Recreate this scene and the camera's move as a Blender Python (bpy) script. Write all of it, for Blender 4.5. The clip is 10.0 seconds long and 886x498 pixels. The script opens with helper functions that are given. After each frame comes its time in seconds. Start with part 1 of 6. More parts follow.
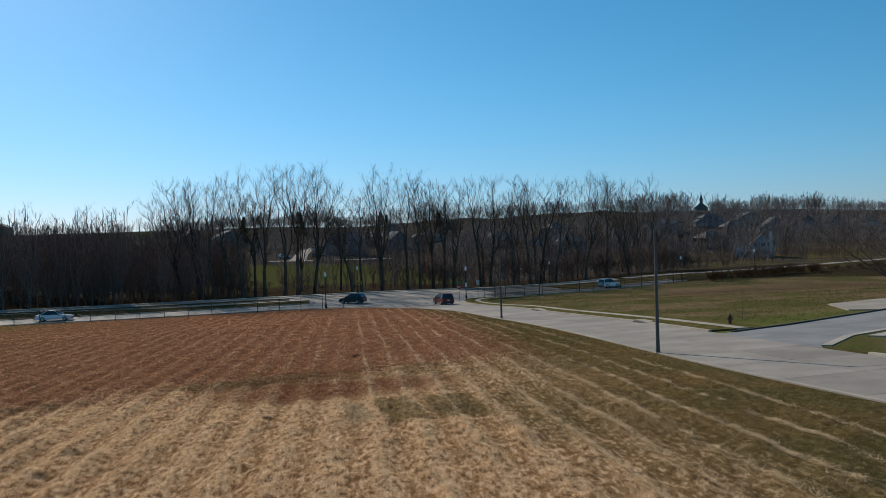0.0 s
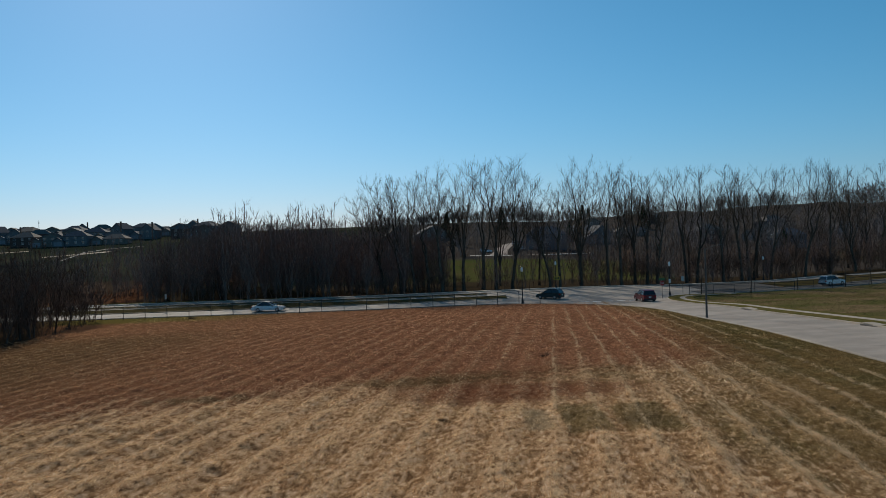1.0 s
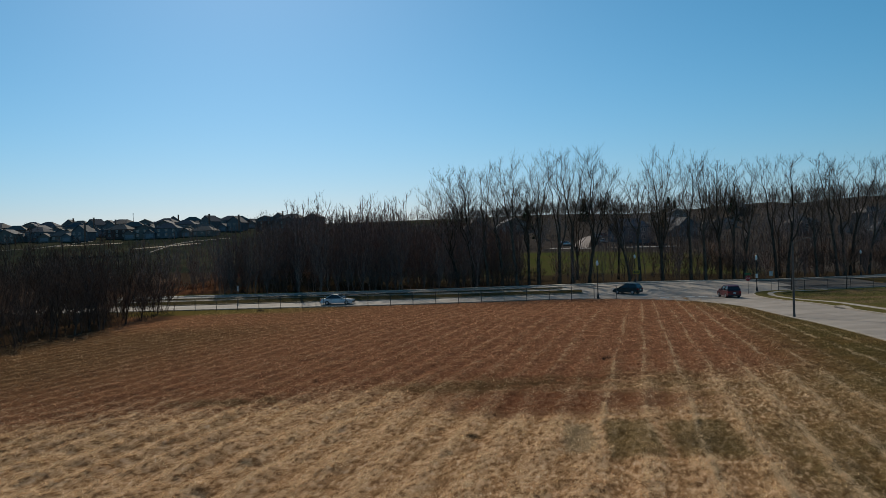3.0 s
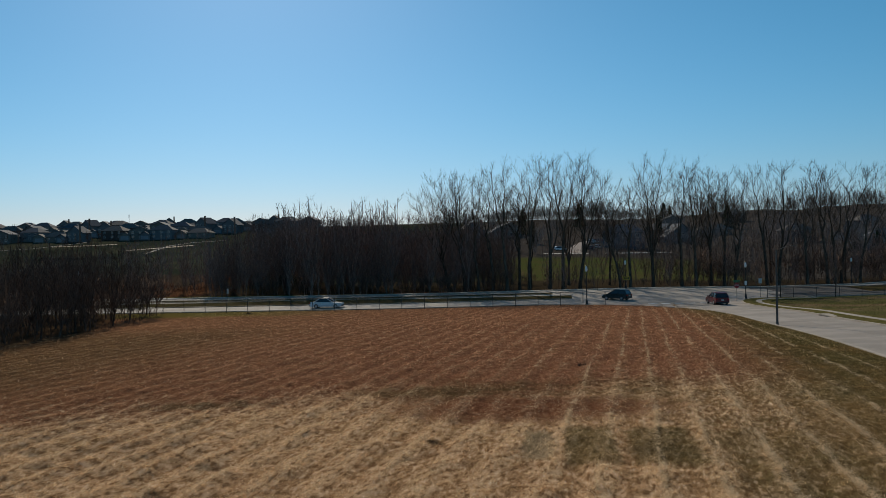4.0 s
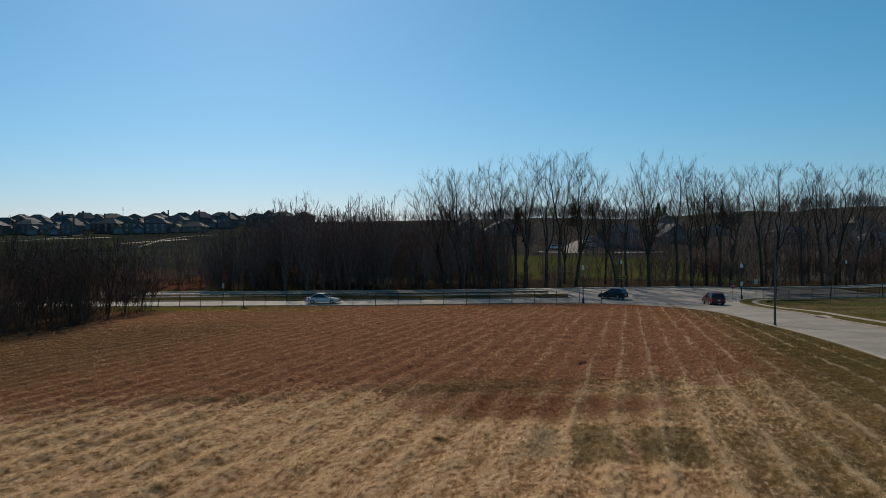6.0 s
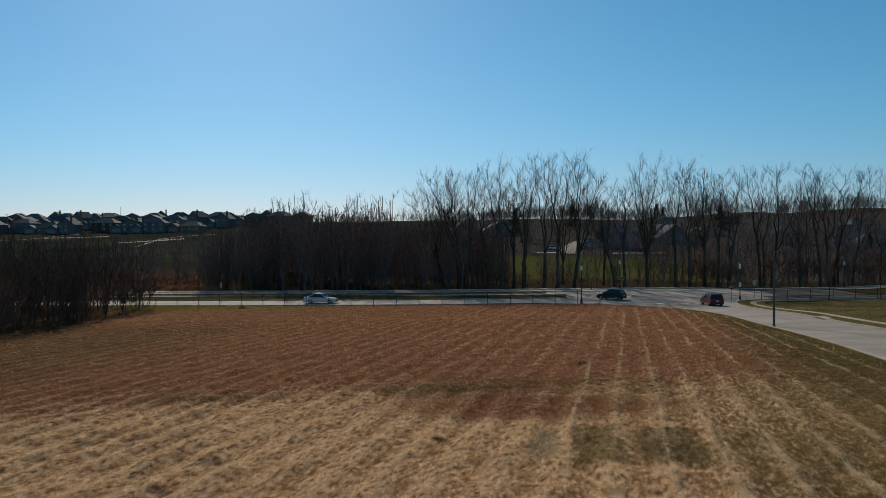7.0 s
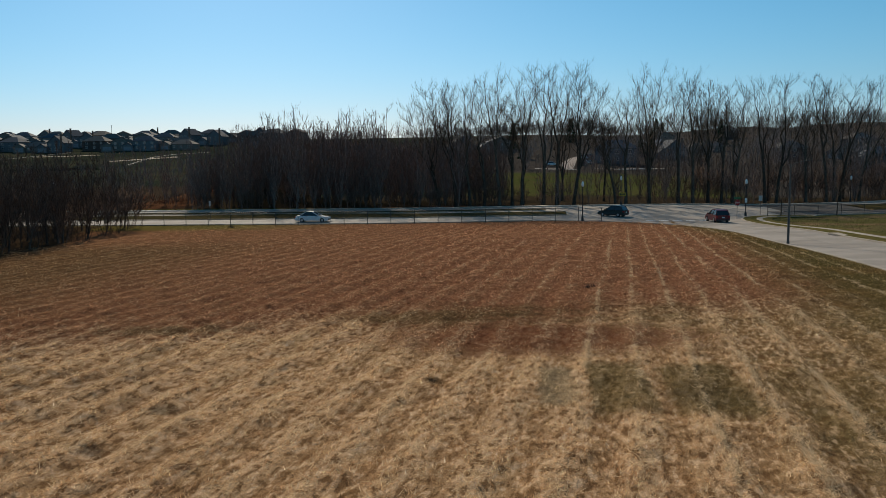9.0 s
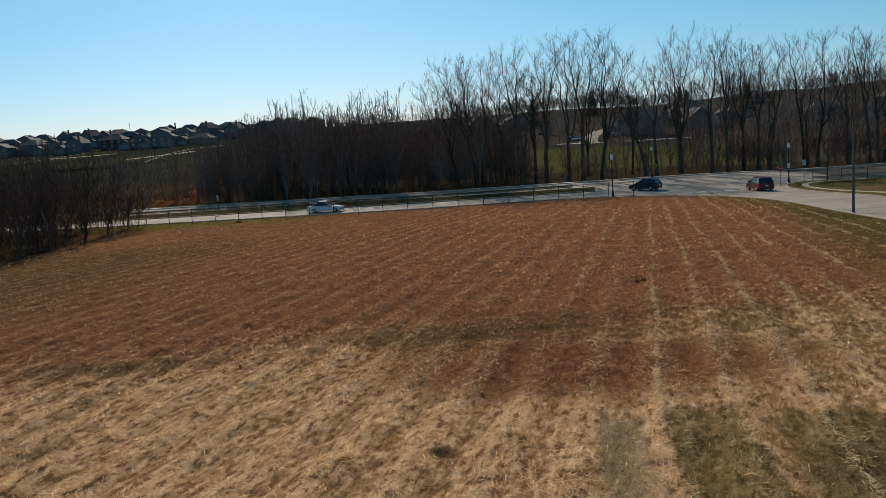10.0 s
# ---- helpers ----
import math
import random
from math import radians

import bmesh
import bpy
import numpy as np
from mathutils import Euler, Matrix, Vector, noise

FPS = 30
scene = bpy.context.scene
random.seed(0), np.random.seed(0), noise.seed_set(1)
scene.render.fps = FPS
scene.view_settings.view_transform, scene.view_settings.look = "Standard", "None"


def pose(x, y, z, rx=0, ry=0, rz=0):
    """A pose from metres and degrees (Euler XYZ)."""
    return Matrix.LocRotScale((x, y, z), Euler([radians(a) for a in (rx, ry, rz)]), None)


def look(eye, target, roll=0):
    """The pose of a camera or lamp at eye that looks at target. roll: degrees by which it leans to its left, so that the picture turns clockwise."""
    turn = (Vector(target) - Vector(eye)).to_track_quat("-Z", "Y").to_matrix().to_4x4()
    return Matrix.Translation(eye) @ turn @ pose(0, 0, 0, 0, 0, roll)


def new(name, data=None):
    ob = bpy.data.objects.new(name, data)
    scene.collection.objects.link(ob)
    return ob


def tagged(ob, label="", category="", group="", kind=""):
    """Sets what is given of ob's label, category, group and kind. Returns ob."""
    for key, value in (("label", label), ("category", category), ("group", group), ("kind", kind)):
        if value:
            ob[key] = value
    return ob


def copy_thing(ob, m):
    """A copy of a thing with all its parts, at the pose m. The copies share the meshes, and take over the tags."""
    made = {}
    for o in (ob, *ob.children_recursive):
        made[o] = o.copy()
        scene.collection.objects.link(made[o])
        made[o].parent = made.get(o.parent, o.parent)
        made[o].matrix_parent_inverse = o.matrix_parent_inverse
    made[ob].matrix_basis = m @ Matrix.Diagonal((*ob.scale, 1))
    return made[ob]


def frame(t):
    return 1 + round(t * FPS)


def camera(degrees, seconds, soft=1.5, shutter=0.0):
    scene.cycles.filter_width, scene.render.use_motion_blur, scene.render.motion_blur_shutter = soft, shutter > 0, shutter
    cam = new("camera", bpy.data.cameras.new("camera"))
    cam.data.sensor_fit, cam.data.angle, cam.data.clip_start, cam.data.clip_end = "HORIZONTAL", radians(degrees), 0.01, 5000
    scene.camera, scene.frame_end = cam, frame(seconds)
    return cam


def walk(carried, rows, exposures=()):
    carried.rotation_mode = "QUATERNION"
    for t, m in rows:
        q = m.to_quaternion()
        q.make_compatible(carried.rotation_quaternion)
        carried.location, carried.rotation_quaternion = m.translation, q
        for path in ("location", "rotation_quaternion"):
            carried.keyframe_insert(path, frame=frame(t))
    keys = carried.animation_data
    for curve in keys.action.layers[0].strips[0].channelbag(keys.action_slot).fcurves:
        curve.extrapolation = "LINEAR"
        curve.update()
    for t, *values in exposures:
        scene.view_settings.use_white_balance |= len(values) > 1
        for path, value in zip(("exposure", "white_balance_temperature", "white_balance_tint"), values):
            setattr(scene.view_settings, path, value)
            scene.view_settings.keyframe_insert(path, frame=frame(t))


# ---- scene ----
cam = camera(55.2, 10.0, soft=0.75)
PATH = [
    (0, (1.597, 2.807, 9.018), (2.003, 4.765, 9.008), -1.6),
    (0.5, (2.158, 3.803, 9.002), (2.304, 5.798, 8.995), -1.7),
    (1, (2.605, 4.908, 8.983), (2.538, 6.907, 8.974), -1.7),
    (1.5, (2.95, 6.107, 8.955), (2.739, 8.096, 8.942), -1.8),
    (2, (3.235, 7.296, 8.923), (2.946, 9.275, 8.909), -1.8),
    (2.5, (3.631, 8.179, 8.926), (3.345, 10.158, 8.911), -1.9),
    (2.7, (3.834, 8.36, 8.931), (3.563, 10.341, 8.91), -1.9),
    (3.8, (5.094, 8.598, 8.979), (4.829, 10.58, 8.964), -1.2),
    (4, (5.249, 8.582, 8.979), (4.992, 10.565, 8.967), -1.1),
    (4.5, (5.312, 8.457, 8.959), (5.13, 10.448, 8.945), -0.8),
    (5, (5.141, 8.444, 8.953), (4.927, 10.433, 8.938), -0.6),
    (5.5, (4.928, 8.531, 8.959), (4.686, 10.516, 8.94), -0.4),
    (7, (4.713, 8.839, 8.901), (4.475, 10.825, 8.883), -0.2),
    (7.5, (4.728, 8.871, 8.845), (4.507, 10.859, 8.831), -0.0),
    (7.6, (4.73, 8.89, 8.838), (4.514, 10.878, 8.823), 0.0),
    (7.7, (4.729, 8.93, 8.82), (4.518, 10.917, 8.801), 0.0),
    (7.8, (4.726, 8.99, 8.8), (4.516, 10.976, 8.718), 0.0),
    (7.9, (4.721, 9.07, 8.778), (4.508, 11.051, 8.613), 0.0),
    (8, (4.715, 9.179, 8.756), (4.5, 11.158, 8.571), 0.0),
    (8.5, (4.525, 10.53, 8.716), (4.307, 12.507, 8.51), -0.1),
    (9, (4.297, 12.886, 8.652), (4.067, 14.861, 8.44), -0.5),
    (9.5, (4.075, 16.127, 8.491), (3.828, 18.097, 8.256), -1.0),
    (10, (3.862, 20.109, 8.398), (3.572, 22.072, 8.145), -3.5),
]
walk(cam, [(t, look(eye, target, roll)) for t, eye, target, roll in PATH],
     [(0, 0.25, 6230, 10), (0.5, 0.09, 6330, 10), (1.0, -0.03, 6430, 10), (2.0, -0.06, 6600, 10), (7.5, -0.06, 6600, 10), (8.0, -0.13, 6700, 10), (8.5, 0.06, 6750, 10), (9.0, 0.17, 6850, 10), (10.0, 0.24, 7000, 10)])


# ---- light ----
SUN_AZ, SUN_EL = -20.0, 29.0        # degrees from +y towards +x; above the horizon
world = bpy.data.worlds.new("world")
scene.world = world
world.use_nodes = True
wn = world.node_tree.nodes
sky = wn.new("ShaderNodeTexSky")
sky.sky_type, sky.sun_disc = "NISHITA", False
sky.sun_elevation, sky.sun_rotation = radians(SUN_EL), radians(SUN_AZ)
sky.altitude, sky.air_density, sky.dust_density, sky.ozone_density = 300.0, 1.0, 0.35, 3.0
whole = wn.new("ShaderNodeCombineColor")
for k, row in enumerate(((0.749, -0.072, -0.094), (-0.138, 0.80, 0.115), (-0.047, 0.074, 1.011))):      # clear dry autumn air: bluer than the model's
    dot, floor_n = wn.new("ShaderNodeVectorMath"), wn.new("ShaderNodeMath")
    dot.operation, floor_n.operation = "DOT_PRODUCT", "MAXIMUM"
    dot.inputs[1].default_value, floor_n.inputs[1].default_value = row, 0.0
    world.node_tree.links.new(sky.outputs[0], dot.inputs[0])
    world.node_tree.links.new(dot.outputs["Value"], floor_n.inputs[0])
    world.node_tree.links.new(floor_n.outputs[0], whole.inputs[k])
world.node_tree.links.new(whole.outputs[0], wn["Background"].inputs[0])
wn["Background"].inputs[1].default_value = 0.075
sun_dir = Vector((math.sin(radians(SUN_AZ)) * math.cos(radians(SUN_EL)), math.cos(radians(SUN_AZ)) * math.cos(radians(SUN_EL)), math.sin(radians(SUN_EL))))
sun_data = bpy.data.lights.new("sun", "SUN")
sun_data.energy, sun_data.angle, sun_data.color = 4.0, radians(0.53), (1.0, 0.88, 0.71)
sun = new("sun", sun_data)
sun.matrix_world = look(sun_dir * 200, (0, 0, 0))


# ---- terrain ----
def near_edge(x):
    """y of the boulevard's edge on the field's side."""
    x = np.asarray(x, float)
    return np.where(x < 30, 125 + 0.0038 * np.clip(x + 25, 0, 55) ** 2, 136.5 + 0.43 * (x - 30))


def boulevard_z(x):
    return np.interp(x, (-160, 0, 28, 42, 62, 72, 82, 93, 140, 210), (-1.15, 0.13, 0.13, -0.1, -0.24, 0.0, 0.34, 0.65, 1.05, 1.7))


def kerb_x(y):
    """x of the side road's two edges."""
    k = np.clip((np.asarray(y, float) - 30) / 52, 0, 1)
    left = 20.7 + 3.2 * k * k * (3 - 2 * k)
    return left, left + 6.9


RISE_D = (-200, 0, 12, 40, 90, 150, 220, 300, 380, 450, 520, 600, 900, 1500, 4000)
RISE_Z = (0, 0, -0.3, -0.5, 0.8, 3.6, 6.6, 11.0, 17.0, 22.5, 25.5, 26.5, 28.0, 30.0, 30.0)
RISE_EAST = (0, 0, -0.3, -0.5, 0.8, 3.9, 8.4, 15.0, 20.3, 23.6, 25.8, 26.5, 28.0, 30.0, 30.0)


def rise(x, d):
    """How the ground climbs d metres behind the boulevard's far verge."""
    d = d * (1 + 0.5 * np.clip((x - 80) / 170, 0, 1))
    k = np.clip((x + 60) / 50, 0, 1)
    return np.interp(d, RISE_D, RISE_Z) * (1 - k) + np.interp(d, RISE_D, RISE_EAST) * k


def knolls(x, d):
    """Uneven top of the eastern hillside."""
    top = np.clip((d * (1 + 0.5 * np.clip((x - 80) / 170, 0, 1)) - 330) / 120, 0, 1) * np.clip((x - 60) / 60, 0, 1)
    return top * (4.4 * lattice(x / 26.0, d / 70.0, 31) + 2.0 * lattice(x / 11.0, d / 40.0, 32) - 3.4)


def height(x, y):
    """The ground's height."""
    x, y = np.asarray(x, float), np.asarray(y, float)
    yn = near_edge(x)
    a, b = np.clip(x, -70, 75), np.clip(np.minimum(y, yn), -20, 400)
    g = 3.5194 + 0.04324 * a - 0.02169 * b - 6.286e-5 * a * a - 2.8213e-4 * a * b - 3.525e-5 * b * b
    g = g - 0.34 * np.exp(-((x - 26) / 16) ** 2 - ((y - 84) / 24) ** 2)
    k = np.clip((y - yn + 40) / 40, 0, 1)
    k = k * k * (3 - 2 * k)
    return g * (1 - k) + boulevard_z(x) * k + (0.017 - 0.012 * np.clip((x - 18) / 25, 0, 1)) * np.clip(y - yn, 0, 28) + 4.0 * np.exp(-((x + 56) / 15) ** 2 - ((y - 178) / 10) ** 2) + knolls(x, y - yn - 28) + rise(x, y - yn - 28) * (1 + 0.10 * np.clip((x - 80) / 150, 0, 1) + 0.12 * np.clip((x - 300) / 300, 0, 1))


def lattice(x, y, seed=0):
    """Smooth value noise, 0 to 1, on a unit lattice."""
    x, y = np.asarray(x, float), np.asarray(y, float)
    i, j = np.floor(x).astype(np.int64), np.floor(y).astype(np.int64)
    f, g = x - i, y - j
    f, g = f * f * (3 - 2 * f), g * g * (3 - 2 * g)

    def corner(a, b):
        n = (a * 374761393 + b * 668265263 + seed * 144665) & 0x7FFFFFFF
        n = ((n ^ (n >> 13)) * 1274126177) & 0x7FFFFFFF
        return ((n ^ (n >> 16)) & 0xFFFF) / 65535.0

    return (corner(i, j) * (1 - f) + corner(i + 1, j) * f) * (1 - g) + (corner(i, j + 1) * (1 - f) + corner(i + 1, j + 1) * f) * g


def thatch(x, y):
    """Height of the matted straw on the mown field: tussocks drawn out along the mower's rows."""
    u = np.asarray(x, float) - 0.095 * (np.asarray(y, float) - 38)
    n = 0.34 * lattice(u / 0.9, y / 1.7, 1) + 0.36 * lattice(u / 0.42, y / 0.95, 2) + 0.30 * lattice(u / 0.25, y / 0.45, 3)
    inside = np.clip((kerb_x(y)[0] - 0.9 - x) / 2.0, 0, 1) * np.clip((near_edge(x) - 4 - y) / 4, 0, 1) * np.clip((x + 44) / 3, 0, 1)
    rows = np.cos(2 * np.pi * (u - 1.3 + 0.35 * (lattice(u / 3.0, np.asarray(y) / 6.0, 4) - 0.5)) / 1.45) * (0.5 + lattice(u / 2.2, np.asarray(y) / 3.0, 5))
    return 0.25 * (n - 0.45) * inside + (0.04 + 0.045 * np.clip((4 - u) / 10, 0, 1)) * (1 - 0.45 * np.clip((np.asarray(y) - 42) / 20, 0, 1)) * rows * inside


def hz(x, y):
    return float(height(x, y))


# ---- materials ----
class Graph:
    """A short way to write a node material."""

    def __init__(self, name):
        self.mat = bpy.data.materials.new(name)
        self.mat.use_nodes = True
        self.tree = self.mat.node_tree
        self.tree.nodes.clear()
        self.out = self.tree.nodes.new("ShaderNodeOutputMaterial")
        self.geo = self.tree.nodes.new("ShaderNodeNewGeometry")
        self.pos = self.geo.outputs["Position"]
        self.island = self.geo.outputs["Random Per Island"]

    def put(self, socket, value):
        if isinstance(value, bpy.types.NodeSocket):
            self.tree.links.new(value, socket)
        elif isinstance(value, (tuple, list)) and len(value) == 3 and socket.type == "RGBA":
            socket.default_value = (*value, 1)
        else:
            socket.default_value = value

    def math(self, op, a, b=0.0, c=0.0):
        n = self.tree.nodes.new("ShaderNodeMath")
        n.operation = op
        for s, v in zip(n.inputs, (a, b, c)):
            self.put(s, v)
        return n.outputs[0]

    def split(self, v):
        n = self.tree.nodes.new("ShaderNodeSeparateXYZ")
        self.put(n.inputs[0], v)
        return n.outputs

    def join(self, x, y, z):
        n = self.tree.nodes.new("ShaderNodeCombineXYZ")
        for s, v in zip(n.inputs, (x, y, z)):
            self.put(s, v)
        return n.outputs[0]

    def noise(self, v, scale, detail=3.0, rough=0.6):
        n = self.tree.nodes.new("ShaderNodeTexNoise")
        self.put(n.inputs["Vector"], v)
        n.inputs["Scale"].default_value, n.inputs["Detail"].default_value, n.inputs["Roughness"].default_value = scale, detail, rough
        return n.outputs["Fac"]

    def step(self, v, a, b, lo=0.0, hi=1.0):
        n = self.tree.nodes.new("ShaderNodeMapRange")
        n.interpolation_type = "SMOOTHSTEP"
        for s, w in zip(n.inputs[:5], (v, a, b, lo, hi)):
            self.put(s, w)
        return n.outputs[0]

    def mix(self, f, a, b, kind="MIX"):
        n = self.tree.nodes.new("ShaderNodeMix")
        n.data_type, n.blend_type = "RGBA", kind
        self.put(n.inputs["Factor"], f)
        self.put(n.inputs[6], a)
        self.put(n.inputs[7], b)
        return n.outputs[2]

    def random(self):
        return self.tree.nodes.new("ShaderNodeObjectInfo").outputs["Random"]

    def bump(self, h, strength, distance):
        n = self.tree.nodes.new("ShaderNodeBump")
        n.inputs["Strength"].default_value, n.inputs["Distance"].default_value = strength, distance
        self.put(n.inputs["Height"], h)
        return n.outputs[0]

    def done(self, colour, rough=0.8, metal=0.0, normal=None, spec=0.3, translucent=0.0, emit=None, power=0.0, coat=0.0, matte=False):
        if matte:
            n = self.tree.nodes.new("ShaderNodeBsdfDiffuse")
            self.put(n.inputs["Color"], colour)
            if normal is not None:
                self.put(n.inputs["Normal"], normal)
            last = n.outputs[0]
            if translucent:
                t = self.tree.nodes.new("ShaderNodeBsdfTranslucent")
                self.put(t.inputs[0], colour)
                m = self.tree.nodes.new("ShaderNodeMixShader")
                m.inputs[0].default_value = translucent
                self.tree.links.new(last, m.inputs[1])
                self.tree.links.new(t.outputs[0], m.inputs[2])
                last = m.outputs[0]
            self.tree.links.new(last, self.out.inputs[0])
            return self.mat
        n = self.tree.nodes.new("ShaderNodeBsdfPrincipled")
        self.put(n.inputs["Base Color"], colour)
        self.put(n.inputs["Roughness"], rough)
        n.inputs["Metallic"].default_value, n.inputs["Specular IOR Level"].default_value = metal, spec
        n.inputs["Coat Weight"].default_value = coat
        if normal is not None:
            self.put(n.inputs["Normal"], normal)
        if emit:
            self.put(n.inputs["Emission Color"], emit)
            n.inputs["Emission Strength"].default_value = power
        last = n.outputs[0]
        self.tree.links.new(last, self.out.inputs[0])
        return self.mat


def plain(name, colour, rough=0.6, metal=0.0, scale=6.0, vary=0.25, spec=0.4, coat=0.0, relief=0.0):
    """Paint, metal, plastic: one colour with wear at two scales."""
    g = Graph(name)
    n = g.noise(g.pos, scale, 4)
    m = g.noise(g.pos, scale * 9, 2)
    f = g.math("MULTIPLY_ADD", n, 0.7, g.math("MULTIPLY", m, 0.3))
    dark = tuple(c * (1 - vary) for c in colour)
    light = tuple(min(1, c * (1 + vary * 0.6)) for c in colour)
    return g.done(g.mix(g.step(f, 0.3, 0.7), dark, light), g.math("MULTIPLY_ADD", m, 0.2, rough - 0.1), metal,
                  g.bump(m, 0.3, relief) if relief else None, spec, coat=coat)


def field_colour(g):
    """Mown prairie: straw, red bluestem and green turf in patches, with windrows of cut straw along the mower's rows."""
    x, y, z = g.split(g.pos)
    flat = g.join(x, y, 0.0)
    big = g.noise(flat, 0.09, 4)
    mid = g.noise(flat, 0.5, 4)
    fine = g.noise(flat, 5.0, 4, 0.7)
    tiny = g.noise(flat, 22.0, 3, 0.7)
    u = g.math("SUBTRACT", x, g.math("MULTIPLY", g.math("SUBTRACT", y, 38.0), 0.095))
    along = g.join(g.math("MULTIPLY", u, 1.0), g.math("MULTIPLY", y, 0.22), 0.0)
    streak = g.noise(along, 1.6, 4, 0.65)
    streak2 = g.noise(along, 5.5, 3, 0.65)
    # straw
    straw = g.mix(g.step(fine, 0.3, 0.7), (0.45, 0.285, 0.15), (0.74, 0.51, 0.30))
    straw = g.mix(g.step(streak, 0.42, 0.68), straw, (0.68, 0.49, 0.28))
    straw = g.mix(g.step(mid, 0.55, 0.75, 0.0, 0.5), straw, (0.28, 0.165, 0.085))
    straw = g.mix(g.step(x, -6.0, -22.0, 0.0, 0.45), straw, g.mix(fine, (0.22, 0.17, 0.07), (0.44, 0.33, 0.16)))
    dull = g.mix(g.step(fine, 0.3, 0.7), (0.235, 0.17, 0.09), (0.47, 0.335, 0.185))
    dull = g.mix(g.step(mid, 0.4, 0.66, 0.0, 0.75), dull, (0.15, 0.13, 0.055))
    dulls = g.step(g.math("MULTIPLY_ADD", g.math("SUBTRACT", mid, 0.5), 5.0, x), 6.5, 11.0, 0.0, 0.9)
    straw = g.mix(dulls, straw, dull)
    # mower's passes with furrow shade and sunlit ridge tops in the colour, dark litter between tufts, bleached stalks
    # on top
    grit = g.noise(g.join(u, g.math("MULTIPLY", y, 0.34), 0.0), 5.8, 4, 0.65)
    grit2 = g.noise(g.join(u, g.math("MULTIPLY", y, 0.3), 3.0), 1.7, 3, 0.6)
    rows = g.math("MULTIPLY_ADD", g.math("COSINE", g.math("MULTIPLY", g.math("SUBTRACT", u, 1.3), 4.3332)), -0.5, 0.5)
    rows = g.math("MULTIPLY", rows, g.step(grit2, 0.25, 0.5))
    straw = g.mix(g.math("MULTIPLY", rows, 0.5), straw, g.mix(fine, (0.20, 0.125, 0.06), (0.36, 0.235, 0.12)))
    tops = g.math("MULTIPLY", g.math("SUBTRACT", 1.0, rows), g.step(grit2, 0.32, 0.55, 0.0, 0.6))
    straw = g.mix(tops, straw, g.mix(fine, (0.62, 0.45, 0.26), (0.90, 0.69, 0.45)))
    straw = g.mix(g.step(grit, 0.51, 0.60, 0.0, 0.8), straw, (0.20, 0.115, 0.055))
    straw = g.mix(g.step(grit, 0.47, 0.39, 0.0, 0.75), straw, (0.90, 0.69, 0.46))
    straw = g.mix(1.0, straw, (1.0, 0.95, 0.95), "MULTIPLY")
    # red bluestem
    red = g.mix(g.step(fine, 0.3, 0.7), (0.185, 0.083, 0.048), (0.35, 0.17, 0.10))
    red = g.mix(g.step(streak2, 0.5, 0.72, 0.0, 0.55), red, (0.44, 0.26, 0.15))
    red = g.mix(g.step(mid, 0.5, 0.8, 0.0, 0.5), red, (0.18, 0.10, 0.05))
    red = g.mix(g.step(grit, 0.52, 0.63, 0.0, 0.7), red, (0.105, 0.048, 0.026))
    red = g.mix(g.step(grit, 0.46, 0.37, 0.0, 0.5), red, (0.45, 0.255, 0.16))
    # ridge tops lightened here too, as if caught by the sun
    red = g.mix(g.math("MULTIPLY", g.math("MULTIPLY", g.step(grit2, 0.42, 0.62), g.math("SUBTRACT", 1.0, rows)), 0.28), red, g.mix(fine, (0.30, 0.18, 0.10), (0.50, 0.32, 0.19)))
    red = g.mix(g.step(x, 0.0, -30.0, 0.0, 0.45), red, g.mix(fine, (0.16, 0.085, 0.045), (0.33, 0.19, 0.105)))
    # turf
    turf = g.mix(g.step(fine, 0.3, 0.7), (0.054, 0.056, 0.018), (0.122, 0.112, 0.042))
    turf = g.mix(g.step(big, 0.45, 0.65, 0.0, 0.65), turf, (0.20, 0.125, 0.05))
    turf = g.mix(g.step(grit, 0.53, 0.66, 0.0, 0.6), turf, (0.05, 0.046, 0.018))
    turf = g.mix(g.step(grit, 0.44, 0.34, 0.0, 0.35), turf, (0.21, 0.175, 0.075))
    # where each grows
    wob = g.math("MULTIPLY_ADD", g.math("SUBTRACT", big, 0.5), 14.0, g.math("MULTIPLY", g.math("SUBTRACT", mid, 0.5), 5.0))
    hump = g.math("MULTIPLY", g.step(g.math("ABSOLUTE", g.math("ADD", x, 4.0)), 0.0, 8.0, 1.0, 0.0), 3.5)
    edge = g.math("ADD", g.math("ADD", 41.0, hump), g.step(x, 4.0, 9.0, 0.0, 6.0))
    edge = g.math("SUBTRACT", edge, g.step(x, -10.0, -40.0, 0.0, 14.0))
    redf = g.step(g.math("ADD", g.math("SUBTRACT", g.math("ADD", y, wob), edge), g.math("MULTIPLY", g.math("SUBTRACT", grit, 0.5), 16.0)), -4.0, 4.5)
    col = g.mix(redf, straw, red)
    greenx = g.math("MINIMUM", 22.2, g.math("MULTIPLY_ADD", y, 0.12, 11.2))
    greenf = g.step(g.math("SUBTRACT", g.math("MULTIPLY_ADD", wob, 0.28, x), greenx), -5.0, 1.8)
    col = g.mix(g.math("MULTIPLY", greenf, 0.88), col, turf)
    # thin belt of turf between the straw and the road's side
    belt = g.math("MULTIPLY", g.step(g.math("ABSOLUTE", g.math("SUBTRACT", y, g.math("MULTIPLY_ADD", wob, 0.3, 45.5))), 1.0, 5.0, 0.5, 0.0), g.step(x, -6.0, 1.0))
    belt = g.math("MULTIPLY", belt, g.math("MULTIPLY", g.step(mid, 0.35, 0.6), g.step(x, 9.0, 13.0, 1.0, 0.25)))
    col = g.mix(belt, col, (0.10, 0.072, 0.032))

